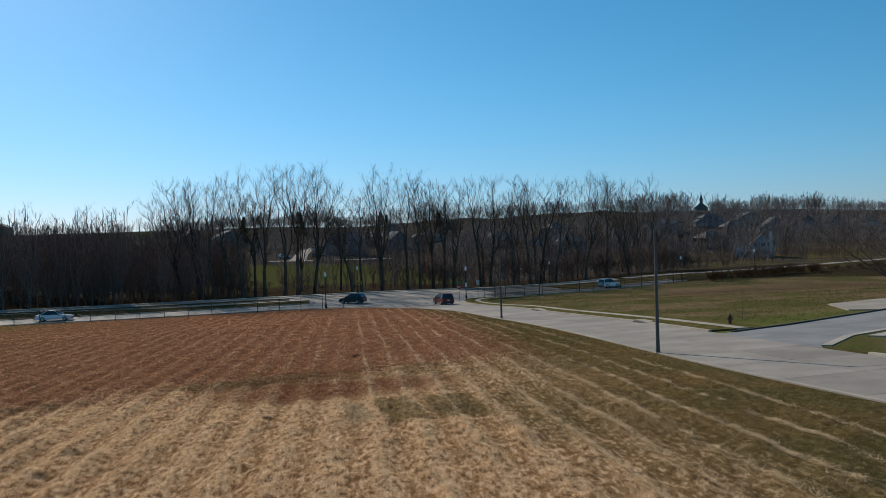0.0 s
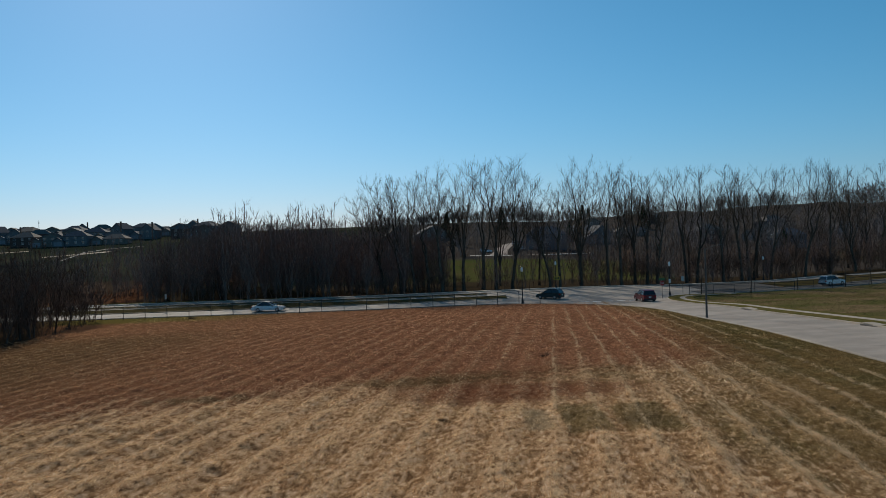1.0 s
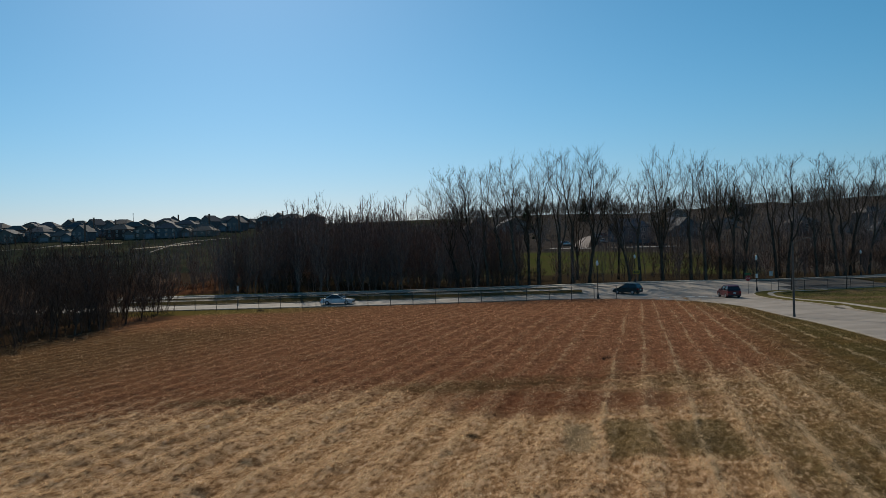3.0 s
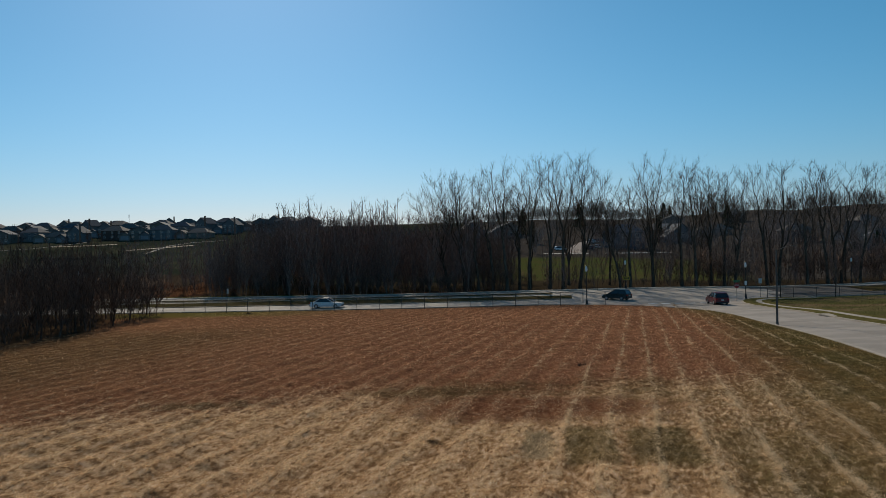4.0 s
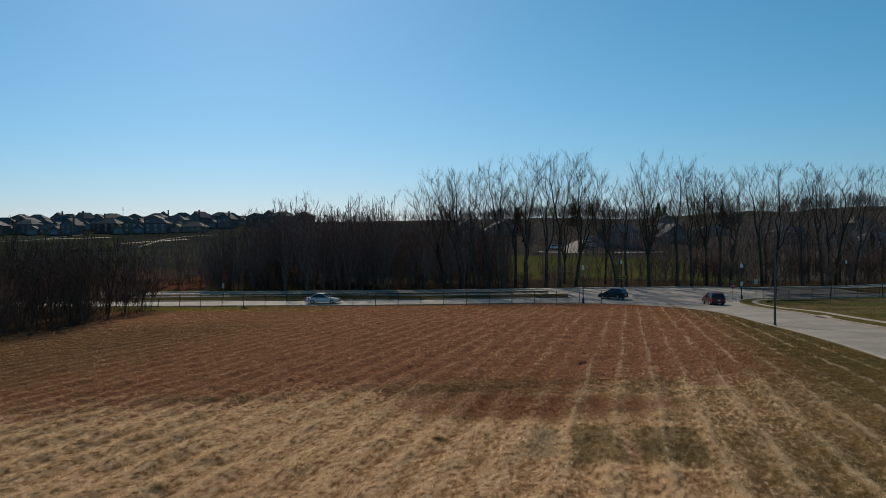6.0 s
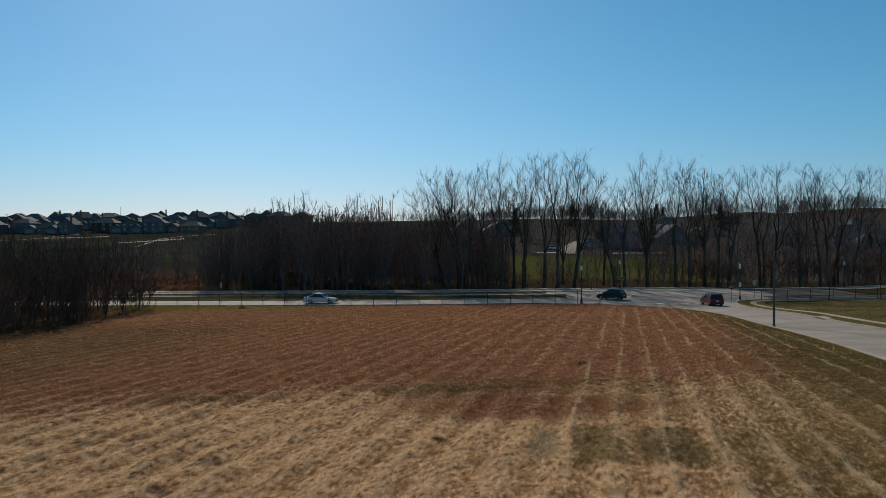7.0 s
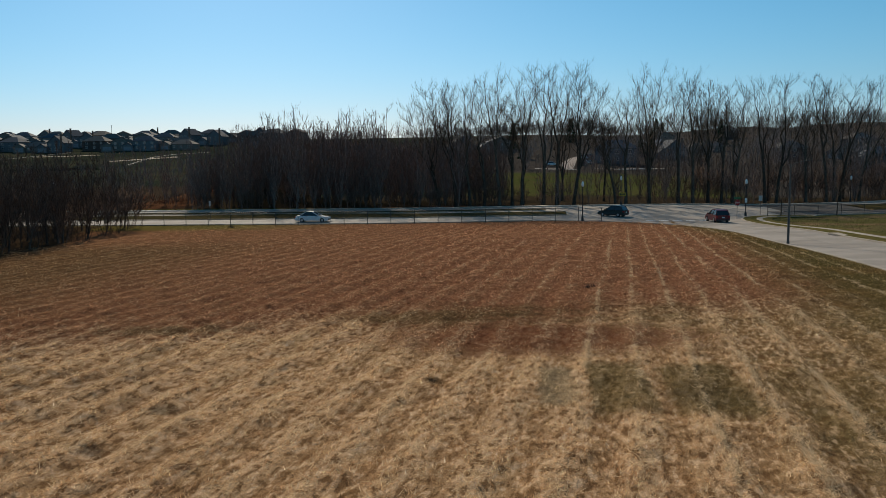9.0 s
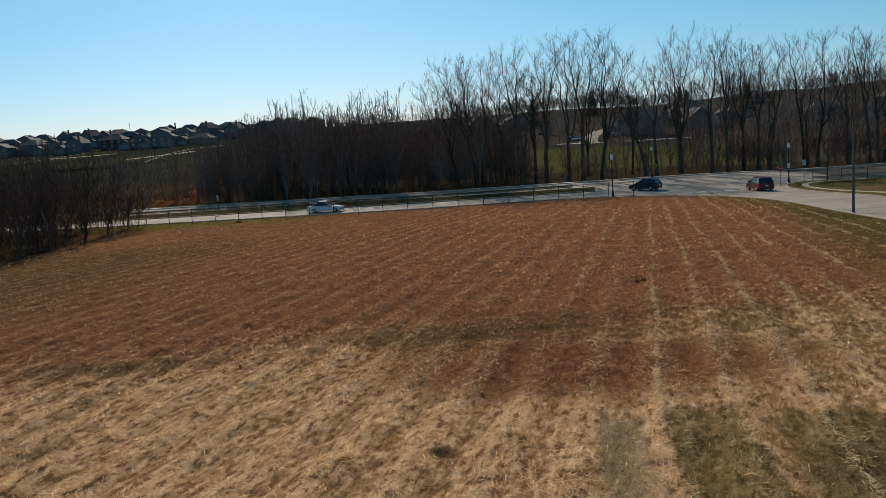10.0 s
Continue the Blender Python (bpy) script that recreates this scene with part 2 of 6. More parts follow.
    def blot(cx, cy, rx, ry, c, f):
        d = g.math("ADD", g.math("POWER", g.math("DIVIDE", g.math("SUBTRACT", x, cx), rx), 2.0),
                   g.math("POWER", g.math("DIVIDE", g.math("SUBTRACT", y, cy), ry), 2.0))
        d = g.math("ADD", d, g.math("MULTIPLY", g.math("SUBTRACT", fine, 0.5), 1.6))
        d = g.math("ADD", d, g.math("MULTIPLY", g.math("SUBTRACT", grit, 0.5), 4.0))
        return g.mix(g.step(d, 0.2, 1.7, f, 0.0), col, c)

    def block(x0, x1, y0, y1, c, f, soft=0.25):
        wx = g.math("MULTIPLY_ADD", g.math("SUBTRACT", fine, 0.5), 0.5, x)
        wy = g.math("MULTIPLY_ADD", g.math("SUBTRACT", fine, 0.5), 1.2, y)
        m = g.math("MULTIPLY", g.step(wx, x0 - soft, x0 + soft), g.step(wx, x1 - soft, x1 + soft, 1.0, 0.0))
        m = g.math("MULTIPLY", m, g.math("MULTIPLY", g.step(wy, y0 - 0.5, y0 + 0.5), g.step(wy, y1 - 0.4, y1 + 0.4, 1.0, 0.0)))
        return g.mix(g.math("MULTIPLY", m, f), col, c)

    col = block(5.5, 7.0, 31.4, 36.6, turf, 0.62, 0.15)
    col = block(7.35, 9.3, 31.2, 36.3, turf, 0.56, 0.25)
    col = block(9.7, 13.2, 26.0, 35.6, turf, 0.4, 0.7)
    col = block(4.25, 5.15, 32.2, 36.3, (0.29, 0.255, 0.17), 0.6, 0.2)
    col = blot(0.0, 45.6, 4.2, 1.6, (0.085, 0.062, 0.027), 0.5)
    col = blot(-9.8, 43.2, 3.0, 0.9, (0.08, 0.062, 0.03), 0.6)
    col = blot(8.2, 33.2, 0.9, 1.2, (0.05, 0.043, 0.02), 0.4)
    col = blot(1.5, 34.7, 0.28, 0.3, (0.10, 0.06, 0.03), 0.8)
    col = blot(-2.45, 27.7, 0.22, 0.25, (0.10, 0.05, 0.03), 0.8)
    col = blot(4.5, 40.6, 4.8, 2.6, (0.165, 0.055, 0.03), 0.75)
    col = g.mix(g.step(tiny, 0.55, 0.8, 0.0, 0.38), col, (0.085, 0.05, 0.022))
    col = g.mix(g.step(tiny, 0.2, 0.42, 0.4, 0.0), col, (0.60, 0.45, 0.27))
    # olive-brown beside the left wood: the thicket's shadow put into the colour
    side_shade = g.math("MULTIPLY", g.step(x, -15.0, -30.0), g.math("MULTIPLY", g.step(g.math("ADD", y, wob), 40.0, 52.0), g.step(y, 80.0, 100.0, 1.0, 0.0)))
    col = g.mix(g.math("MULTIPLY", side_shade, 0.7), col, g.mix(fine, (0.09, 0.06, 0.03), (0.19, 0.125, 0.065)))
    # rough green verge along the fence
    yv = g.math("SUBTRACT", y, g.math("MULTIPLY_ADD", g.math("POWER", g.step(x, -25.0, 80.0, 0.0, 105.0), 2.0), 0.0028, 122.0))
    lush = g.math("MULTIPLY", g.step(g.math("MULTIPLY_ADD", wob, 0.3, yv), -9.0, -3.0), g.step(x, -18.0, -42.0, 0.0, 0.8))
    col = g.mix(lush, col, (0.15, 0.145, 0.04))
    return col, x, y, big, mid, fine, tiny


def dry_patch(g, x, y):
    """Russet dead grass in the middle of the meadow."""
    away = g.math("SUBTRACT", y, g.math("MULTIPLY", x, 0.43))
    return g.math("MULTIPLY", g.math("MULTIPLY", g.step(x, 48.0, 66.0), g.step(x, 125.0, 95.0)), g.math("MULTIPLY", g.step(g.math("MULTIPLY_ADD", wobble(g), 20.0, away), 70.0, 84.0), g.step(g.math("MULTIPLY_ADD", wobble(g), 20.0, away), 110.0, 100.0)))


def ground_material():
    g = Graph("ground")
    col, x, y, big, mid, fine, tiny = field_colour(g)
    col = g.mix(1.0, col, (0.70, 0.66, 0.62), "MULTIPLY")          # thatch below the stubble, darkened for the shade between tufts
    # meadow beyond the side road
    meadow = g.mix(g.step(big, 0.4, 0.62), (0.088, 0.084, 0.032), (0.185, 0.128, 0.076))
    meadow = g.mix(g.step(mid, 0.4, 0.7, 0.0, 0.6), meadow, (0.062, 0.078, 0.022))
    meadow = g.mix(g.step(fine, 0.45, 0.75, 0.0, 0.5), meadow, (0.23, 0.17, 0.08))
    meadow = g.mix(g.math("MULTIPLY", dry_patch(g, x, y), 0.6), meadow, g.mix(fine, (0.10, 0.065, 0.046), (0.19, 0.125, 0.088)))
    kerbside = g.step(g.math("SUBTRACT", y, g.math("MULTIPLY_ADD", x, 0.47, 36.4)), 9.0, 2.0, 0.0, 0.7)
    kerbside = g.math("MULTIPLY", kerbside, g.step(g.math("SUBTRACT", y, g.math("MULTIPLY_ADD", x, 0.47, 36.4)), -4.0, -2.0))
    meadow = g.mix(kerbside, meadow, g.mix(fine, (0.075, 0.10, 0.022), (0.13, 0.145, 0.04)))
    col = g.mix(g.step(x, 28.0, 29.0), col, meadow)
    # parkland and hillside beyond the boulevard
    lawn = g.mix(g.step(fine, 0.3, 0.7), (0.048, 0.062, 0.017), (0.075, 0.084, 0.026))
    lawn = g.mix(g.step(mid, 0.5, 0.7, 0.0, 0.5), lawn, (0.10, 0.08, 0.032))
    lawn = g.mix(g.step(big, 0.4, 0.6, 0.0, 0.55), lawn, (0.085, 0.068, 0.03))
    hill = g.mix(g.step(g.noise(g.pos, 0.02, 4), 0.42, 0.62), (0.026, 0.032, 0.022), (0.05, 0.05, 0.032))
    woodland = g.mix(g.step(mid, 0.4, 0.65), (0.046, 0.04, 0.036), (0.076, 0.065, 0.055))
    clearing = g.math("MULTIPLY", g.step(g.noise(g.pos, 0.035, 3), 0.44, 0.56), g.math("MULTIPLY", g.step(x, 105.0, 125.0), g.step(g.math("SUBTRACT", y, g.math("MULTIPLY", x, 0.43)), 260.0, 225.0)))
    woodland = g.mix(clearing, woodland, g.mix(fine, (0.062, 0.056, 0.024), (0.12, 0.092, 0.044)))
    brush = g.mix(g.step(mid, 0.35, 0.65), (0.06, 0.028, 0.016), (0.155, 0.072, 0.037))
    russet = g.math("MULTIPLY", g.step(g.math("MULTIPLY_ADD", wobble(g), 14.0, x), -88.0, -82.0), g.step(g.math("MULTIPLY_ADD", wobble(g), 10.0, x), -58.0, -63.0))
    russet = g.math("MULTIPLY", russet, g.step(g.math("MULTIPLY_ADD", wobble(g), 14.0, y), 180.0, 174.0))
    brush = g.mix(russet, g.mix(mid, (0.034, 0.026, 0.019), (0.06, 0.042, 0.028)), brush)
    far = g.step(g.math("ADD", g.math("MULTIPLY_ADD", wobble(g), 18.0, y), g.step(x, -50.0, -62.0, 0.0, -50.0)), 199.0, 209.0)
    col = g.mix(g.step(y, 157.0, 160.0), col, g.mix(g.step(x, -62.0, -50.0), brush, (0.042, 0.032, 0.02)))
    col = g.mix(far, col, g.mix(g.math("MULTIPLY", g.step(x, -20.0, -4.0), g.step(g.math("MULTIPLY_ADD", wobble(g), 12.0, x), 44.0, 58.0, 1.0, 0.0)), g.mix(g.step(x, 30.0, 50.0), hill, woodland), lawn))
    hill = g.mix(g.step(x, -60.0, -30.0), hill, woodland)
    col = g.mix(g.step(y, 285.0, 300.0), col, hill)
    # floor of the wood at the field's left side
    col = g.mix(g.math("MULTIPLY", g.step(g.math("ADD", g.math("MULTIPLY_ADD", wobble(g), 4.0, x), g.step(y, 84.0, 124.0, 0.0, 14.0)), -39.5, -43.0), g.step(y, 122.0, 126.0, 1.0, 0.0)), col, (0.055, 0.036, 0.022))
    b = g.bump(g.math("MULTIPLY_ADD", fine, 0.7, g.math("MULTIPLY", tiny, 0.5)), 0.9, 0.10)
    return g.done(col, normal=b, matte=True)


def wobble(g):
    return g.math("SUBTRACT", g.noise(g.pos, 0.12, 3), 0.5)


def stubble_material():
    g = Graph("stubble")
    col = field_colour(g)[0]
    col = g.mix(0.12, col, (0.55, 0.40, 0.24))
    r = g.math("MULTIPLY_ADD", g.math("POWER", g.island, 2.0), 1.4, 0.84)
    col = g.mix(1.0, col, g.join(r, r, r), "MULTIPLY")
    col = g.mix(1.0, col, (0.90, 0.77, 0.62), "DARKEN")
    return g.done(col, translucent=0.7, matte=True)


def concrete_material(name, colour, spec=0.15):
    g = Graph(name)
    n, m, k = g.noise(g.pos, 0.35, 5), g.noise(g.pos, 3.0, 4), g.noise(g.pos, 60.0, 2)
    col = g.mix(g.step(n, 0.35, 0.68), tuple(c * 0.82 for c in colour), tuple(c * 1.08 for c in colour))
    col = g.mix(g.step(m, 0.55, 0.8, 0.0, 0.35), col, tuple(c * 0.6 for c in colour))
    r = g.step(g.random(), 0.0, 1.0, 0.9, 1.1)
    col = g.mix(1.0, col, g.join(r, r, r), "MULTIPLY")
    return g.done(col, 0.9, normal=g.bump(k, 0.3, 0.004), spec=spec)


def bark_material(name, a, b):
    g = Graph(name)
    x, y, z = g.split(g.pos)
    n = g.noise(g.join(g.math("MULTIPLY", x, 4.0), g.math("MULTIPLY", y, 4.0), z), 1.5, 4)
    col = g.mix(g.step(n, 0.3, 0.7), a, b)
    r = g.step(g.random(), 0.0, 1.0, 0.75, 1.25)
    col = g.mix(1.0, col, g.join(r, r, r), "MULTIPLY")
    return g.done(col, normal=g.bump(n, 0.4, 0.03), matte=True)


def glass_material(name, tint):
    g = Graph(name)
    n = g.noise(g.pos, 1.2, 2)
    return g.done(g.mix(n, tuple(c * 0.7 for c in tint), tint), 0.06, spec=0.6, coat=0.3)


def straw_material():
    g = Graph("cut_straw")
    r = g.math("MULTIPLY_ADD", g.island, 0.7, 0.65)
    return g.done(g.mix(1.0, (0.76, 0.58, 0.365), g.join(r, r, r), "MULTIPLY"), translucent=0.4, matte=True)


def meadow_material():
    g = Graph("meadow_grass")
    x, y, z = g.split(g.pos)
    n = g.noise(g.join(x, y, 0.0), 0.09, 4)
    col = g.mix(g.step(n, 0.4, 0.62), (0.092, 0.09, 0.035), (0.175, 0.124, 0.072))
    col = g.mix(g.math("MULTIPLY", dry_patch(g, x, y), 0.6), col, (0.15, 0.097, 0.067))
    kerbside = g.step(g.math("SUBTRACT", y, g.math("MULTIPLY_ADD", x, 0.47, 36.4)), 9.0, 2.0, 0.0, 0.7)
    kerbside = g.math("MULTIPLY", kerbside, g.step(g.math("SUBTRACT", y, g.math("MULTIPLY_ADD", x, 0.47, 36.4)), -4.0, -2.0))
    col = g.mix(kerbside, col, (0.11, 0.135, 0.035))
    r = g.math("MULTIPLY_ADD", g.island, 0.6, 0.6)
    return g.done(g.mix(1.0, col, g.join(r, r, r), "MULTIPLY"), translucent=0.65, matte=True)


M_GROUND = ground_material()
M_STRAW = straw_material()
M_MEADOW = meadow_material()
M_STUBBLE = stubble_material()
M_CONCRETE = concrete_material("pale_concrete", (0.265, 0.235, 0.205))
M_BOULEVARD = concrete_material("boulevard_concrete", (0.28, 0.255, 0.225))
M_KERB = concrete_material("kerb_concrete", (0.37, 0.325, 0.27))
M_DARKROAD = concrete_material("dark_road_surface", (0.095, 0.092, 0.088), 0.03)
M_ASPHALT = concrete_material("grey_asphalt", (0.235, 0.235, 0.235))
g = Graph("verge_turf")
M_VERGE = g.done(g.mix(g.step(g.noise(g.pos, 1.2, 4), 0.35, 0.65), g.mix(g.noise(g.pos, 14.0, 3), (0.04, 0.045, 0.012), (0.11, 0.105, 0.035)), g.mix(g.noise(g.pos, 11.0, 3), (0.09, 0.075, 0.03), (0.19, 0.145, 0.06))),
                 normal=g.bump(g.noise(g.pos, 16.0, 4, 0.7), 0.9, 0.08), matte=True)
g = Graph("dark_brown_grass")
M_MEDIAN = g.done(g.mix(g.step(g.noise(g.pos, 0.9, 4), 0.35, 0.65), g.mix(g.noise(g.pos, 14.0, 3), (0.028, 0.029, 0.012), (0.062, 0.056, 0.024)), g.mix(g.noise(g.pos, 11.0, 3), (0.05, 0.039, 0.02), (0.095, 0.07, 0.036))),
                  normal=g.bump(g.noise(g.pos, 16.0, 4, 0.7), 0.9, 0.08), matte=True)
M_JOINT = plain("joint_sealant", (0.05, 0.048, 0.045), 0.9)
M_LINE = plain("road_marking", (0.72, 0.71, 0.68), 0.7, scale=12, vary=0.3)
M_BARK = bark_material("grey_bark", (0.044, 0.034, 0.027), (0.132, 0.107, 0.083))
M_TWIG = bark_material("twigs", (0.062, 0.047, 0.036), (0.15, 0.115, 0.086))
M_THICKET = bark_material("thicket_stems", (0.135, 0.096, 0.083), (0.275, 0.198, 0.168))
M_DARKSTEM = bark_material("dark_thicket_stems", (0.062, 0.045, 0.038), (0.14, 0.103, 0.086))
M_SIDESTEM = bark_material("brown_stems", (0.07, 0.048, 0.038), (0.16, 0.11, 0.083))
M_REDBRUSH = bark_material("russet_brush", (0.10, 0.04, 0.025), (0.24, 0.095, 0.05))
M_HEDGE = bark_material("hedge_twigs", (0.06, 0.036, 0.022), (0.17, 0.09, 0.05))
# paler than near bark: haze over the far woods is put into the colour
M_FAR = bark_material("hazy_far_twigs", (0.142, 0.115, 0.106), (0.31, 0.255, 0.23))
M_EVERGREEN = bark_material("evergreen_needles", (0.012, 0.022, 0.012), (0.03, 0.045, 0.02))
M_STEEL = plain("galvanised_steel", (0.115, 0.105, 0.095), 0.65, 0.2, 3.0)
M_FENCE = plain("dark_fence_steel", (0.05, 0.048, 0.045), 0.6, 0.3, 3.0)
M_BLACK = plain("black_cast_iron", (0.02, 0.021, 0.022), 0.45, 0.2, 5.0)
M_RUBBER = plain("tyre_rubber", (0.018, 0.018, 0.019), 0.85)
M_ALLOY = plain("alloy_rim", (0.42, 0.42, 0.44), 0.35, 0.8)
M_TRIM = plain("black_trim", (0.02, 0.02, 0.022), 0.5)
M_GLASS = glass_material("car_glass", (0.018, 0.022, 0.026))
M_PANE = glass_material("window_glass", (0.035, 0.045, 0.06))
M_GLOBE = plain("opal_globe", (0.80, 0.80, 0.78), 0.25, scale=2, vary=0.05)
M_LAMPRED = plain("red_lens", (0.45, 0.015, 0.015), 0.2)
M_LAMPWHITE = plain("clear_lens", (0.7, 0.72, 0.74), 0.12)
M_SIGNRED = plain("red_sign_sheet", (0.34, 0.018, 0.022), 0.45)
M_SIGNWHITE = plain("white_sign_sheet", (0.78, 0.78, 0.76), 0.45)
M_SIGNYELLOW = plain("yellow_sign_sheet", (0.42, 0.28, 0.02), 0.45)
M_SIGNGREEN = plain("green_sign_sheet", (0.02, 0.16, 0.07), 0.45)
M_SIGNBACK = plain("bare_aluminium", (0.45, 0.45, 0.45), 0.5, 0.6)
M_HYDRANT = plain("rusty_red_paint", (0.09, 0.034, 0.022), 0.7)
M_WATER = glass_material("pond_water", (0.03, 0.05, 0.07))
M_EARTH = concrete_material("bare_earth", (0.33, 0.25, 0.18))
M_PATH = concrete_material("trail_concrete", (0.47, 0.44, 0.40))
M_STREET = concrete_material("pinkish_concrete", (0.20, 0.165, 0.145))
# kerb concrete darkened: the shade on the lane's far kerb is in the colour
M_SHADEKERB = concrete_material("shaded_kerb", (0.09, 0.078, 0.065))
M_GRAVEL = concrete_material("pale_gravel", (0.29, 0.255, 0.215))
M_TRAIL = concrete_material("trail_gravel", (0.16, 0.145, 0.125))


# ---- building helpers ----
def part(name, bm, material, parent, label=""):
    me = bpy.data.meshes.new(name)
    bm.to_mesh(me)
    bm.free()
    me.materials.append(material)
    ob = new(name, me)
    ob.parent = parent
    if label:
        ob["label"] = label
    return ob


def thing(name, x, y, z=None, turn=0.0, label="", category="", group=""):
    ob = new(name)
    ob.empty_display_size = 0.2
    ob.matrix_basis = pose(x, y, hz(x, y) if z is None else z, 0, 0, turn)
    return tagged(ob, label, category, group)


def big_mesh(name, verts, faces, material, smooth=False, tris=None):
    """A mesh object from arrays; faces all of one size, and perhaps triangles besides."""
    me = bpy.data.meshes.new(name)
    verts, faces = np.asarray(verts, np.float32), np.asarray(faces, np.int32)
    k, n = faces.shape[1], len(faces)
    loops, starts = faces.ravel(), np.arange(n, dtype=np.int32) * k
    if tris is not None and len(tris):
        starts = np.concatenate([starts, n * k + np.arange(len(tris), dtype=np.int32) * 3])
        loops = np.concatenate([loops, np.asarray(tris, np.int32).ravel()])
    me.vertices.add(len(verts))
    me.vertices.foreach_set("co", verts.ravel())
    me.loops.add(len(loops))
    me.loops.foreach_set("vertex_index", loops)
    me.polygons.add(len(starts))
    me.polygons.foreach_set("loop_start", starts)
    if smooth:
        me.polygons.foreach_set("use_smooth", np.ones(len(starts), bool))
    me.update(calc_edges=True)
    me.validate()
    me.materials.append(material)
    return new(name, me)


def box(bm, x0, x1, y0, y1, z0, z1, bevel=0.0):
    r = bmesh.ops.create_cube(bm, size=1.0)
    for v in r["verts"]:
        v.co = Vector(((x0 + x1) / 2 + v.co.x * (x1 - x0), (y0 + y1) / 2 + v.co.y * (y1 - y0), (z0 + z1) / 2 + v.co.z * (z1 - z0)))
    if bevel:
        edges = {e for v in r["verts"] for e in v.link_edges}
        bmesh.ops.bevel(bm, geom=list(edges), offset=bevel, segments=2, affect="EDGES")


def tube(bm, points, radii, n=8, caps=True):
    """A round bar through points."""
    rings = []
    pts = [Vector(p) for p in points]
    for i, p in enumerate(pts):
        d = (pts[min(i + 1, len(pts) - 1)] - pts[max(i - 1, 0)]).normalized()
        a = d.orthogonal().normalized() if abs(d.z) < 0.9 else Vector((1, 0, 0)) - d * d.x
        a.normalize()
        b = d.cross(a)
        rings.append([bm.verts.new(p + radii[i] * (math.cos(2 * math.pi * k / n) * a + math.sin(2 * math.pi * k / n) * b)) for k in range(n)])
    for r, s in zip(rings, rings[1:]):
        for k in range(n):
            bm.faces.new((r[k], r[(k + 1) % n], s[(k + 1) % n], s[k]))
    if caps:
        bm.faces.new(rings[0][::-1])
        bm.faces.new(rings[-1])


def lathe(bm, profile, n=12, at=(0, 0, 0), axis="z"):
    """A turned shape from (radius, height) pairs."""
    rings = []
    for r, h in profile:
        ring = []
        for k in range(n):
            c, s = r * math.cos(2 * math.pi * k / n), r * math.sin(2 * math.pi * k / n)
            q = (c, s, h) if axis == "z" else (c, h, s)
            ring.append(bm.verts.new(Vector(q) + Vector(at)))
        rings.append(ring)
    for r, s in zip(rings, rings[1:]):
        for k in range(n):
            bm.faces.new((r[k], r[(k + 1) % n], s[(k + 1) % n], s[k]))
    bm.faces.new(rings[0][::-1])
    bm.faces.new(rings[-1])
    bmesh.ops.recalc_face_normals(bm, faces=bm.faces)


def prism(bm, outline, y0, y1, top_in=0.0, z_split=None, bevel=0.0):
    """An outline of (x, z) pushed out from y0 to y1; points above z_split lean in by top_in."""
    sides = []
    for y, s in ((y0, 1), (y1, -1)):
        sides.append([bm.verts.new((x, y + (s * top_in if z_split is not None and z > z_split else 0), z)) for x, z in outline])
    a, b = sides
    n = len(outline)
    faces = [bm.faces.new(a), bm.faces.new(b[::-1])]
    for i in range(n):
        faces.append(bm.faces.new((a[i], b[i], b[(i + 1) % n], a[(i + 1) % n])))
    bmesh.ops.recalc_face_normals(bm, faces=faces)
    if bevel:
        bmesh.ops.bevel(bm, geom=list({e for f in faces for e in f.edges}), offset=bevel, segments=2, affect="EDGES")


def ribbon(bm, left, right, lift, depth=0.25):
    """A slab that follows the ground between two lines of (x, y)."""
    rows = []
    for (ax, ay), (bx, by) in zip(left, right):
        za, zb_ = hz(ax, ay) + lift, hz(bx, by) + lift
        rows.append([bm.verts.new(p) for p in ((ax, ay, za - depth), (ax, ay, za), (bx, by, zb_), (bx, by, zb_ - depth))])
    for r, s in zip(rows, rows[1:]):
        for k in range(3):
            bm.faces.new((r[k], r[k + 1], s[k + 1], s[k]))
    bm.faces.new(rows[0][::-1])
    bm.faces.new(rows[-1])
    bmesh.ops.recalc_face_normals(bm, faces=bm.faces)


def shifted(line, d):
    """The line moved d metres to its right."""
    out = []
    for i, (x, y) in enumerate(line):
        (x0, y0), (x1, y1) = line[max(i - 1, 0)], line[min(i + 1, len(line) - 1)]
        n = math.hypot(x1 - x0, y1 - y0)
        out.append((x + d * (y1 - y0) / n, y - d * (x1 - x0) / n))
    return out


def bezier(p, q, r, n=10):
    return [tuple((1 - t) ** 2 * a + 2 * t * (1 - t) * b + t * t * c for a, b, c in zip(p, q, r)) for t in np.linspace(0, 1, n)]


def edge_line(offset, x0, x1, step=3.0):
    return [(float(x), float(near_edge(x)) + offset) for x in np.arange(x0, x1 + 0.01, step)]


def strip_thing(name, left, right, lift, material, label, category, kind="structure", depth=0.25):
    bm = bmesh.new()
    ribbon(bm, left, right, lift, depth)
    me = bpy.data.meshes.new(name)
    bm.to_mesh(me)
    bm.free()
    me.materials.append(material)
    return tagged(new(name, me), label, category, kind=kind)


# ---- ground ----
def axis(*spans):
    out = [spans[0][0]]
    for a, b, step in spans:
        out += list(np.linspace(a, b, max(1, round((b - a) / step)) + 1)[1:])
    return np.array(out)


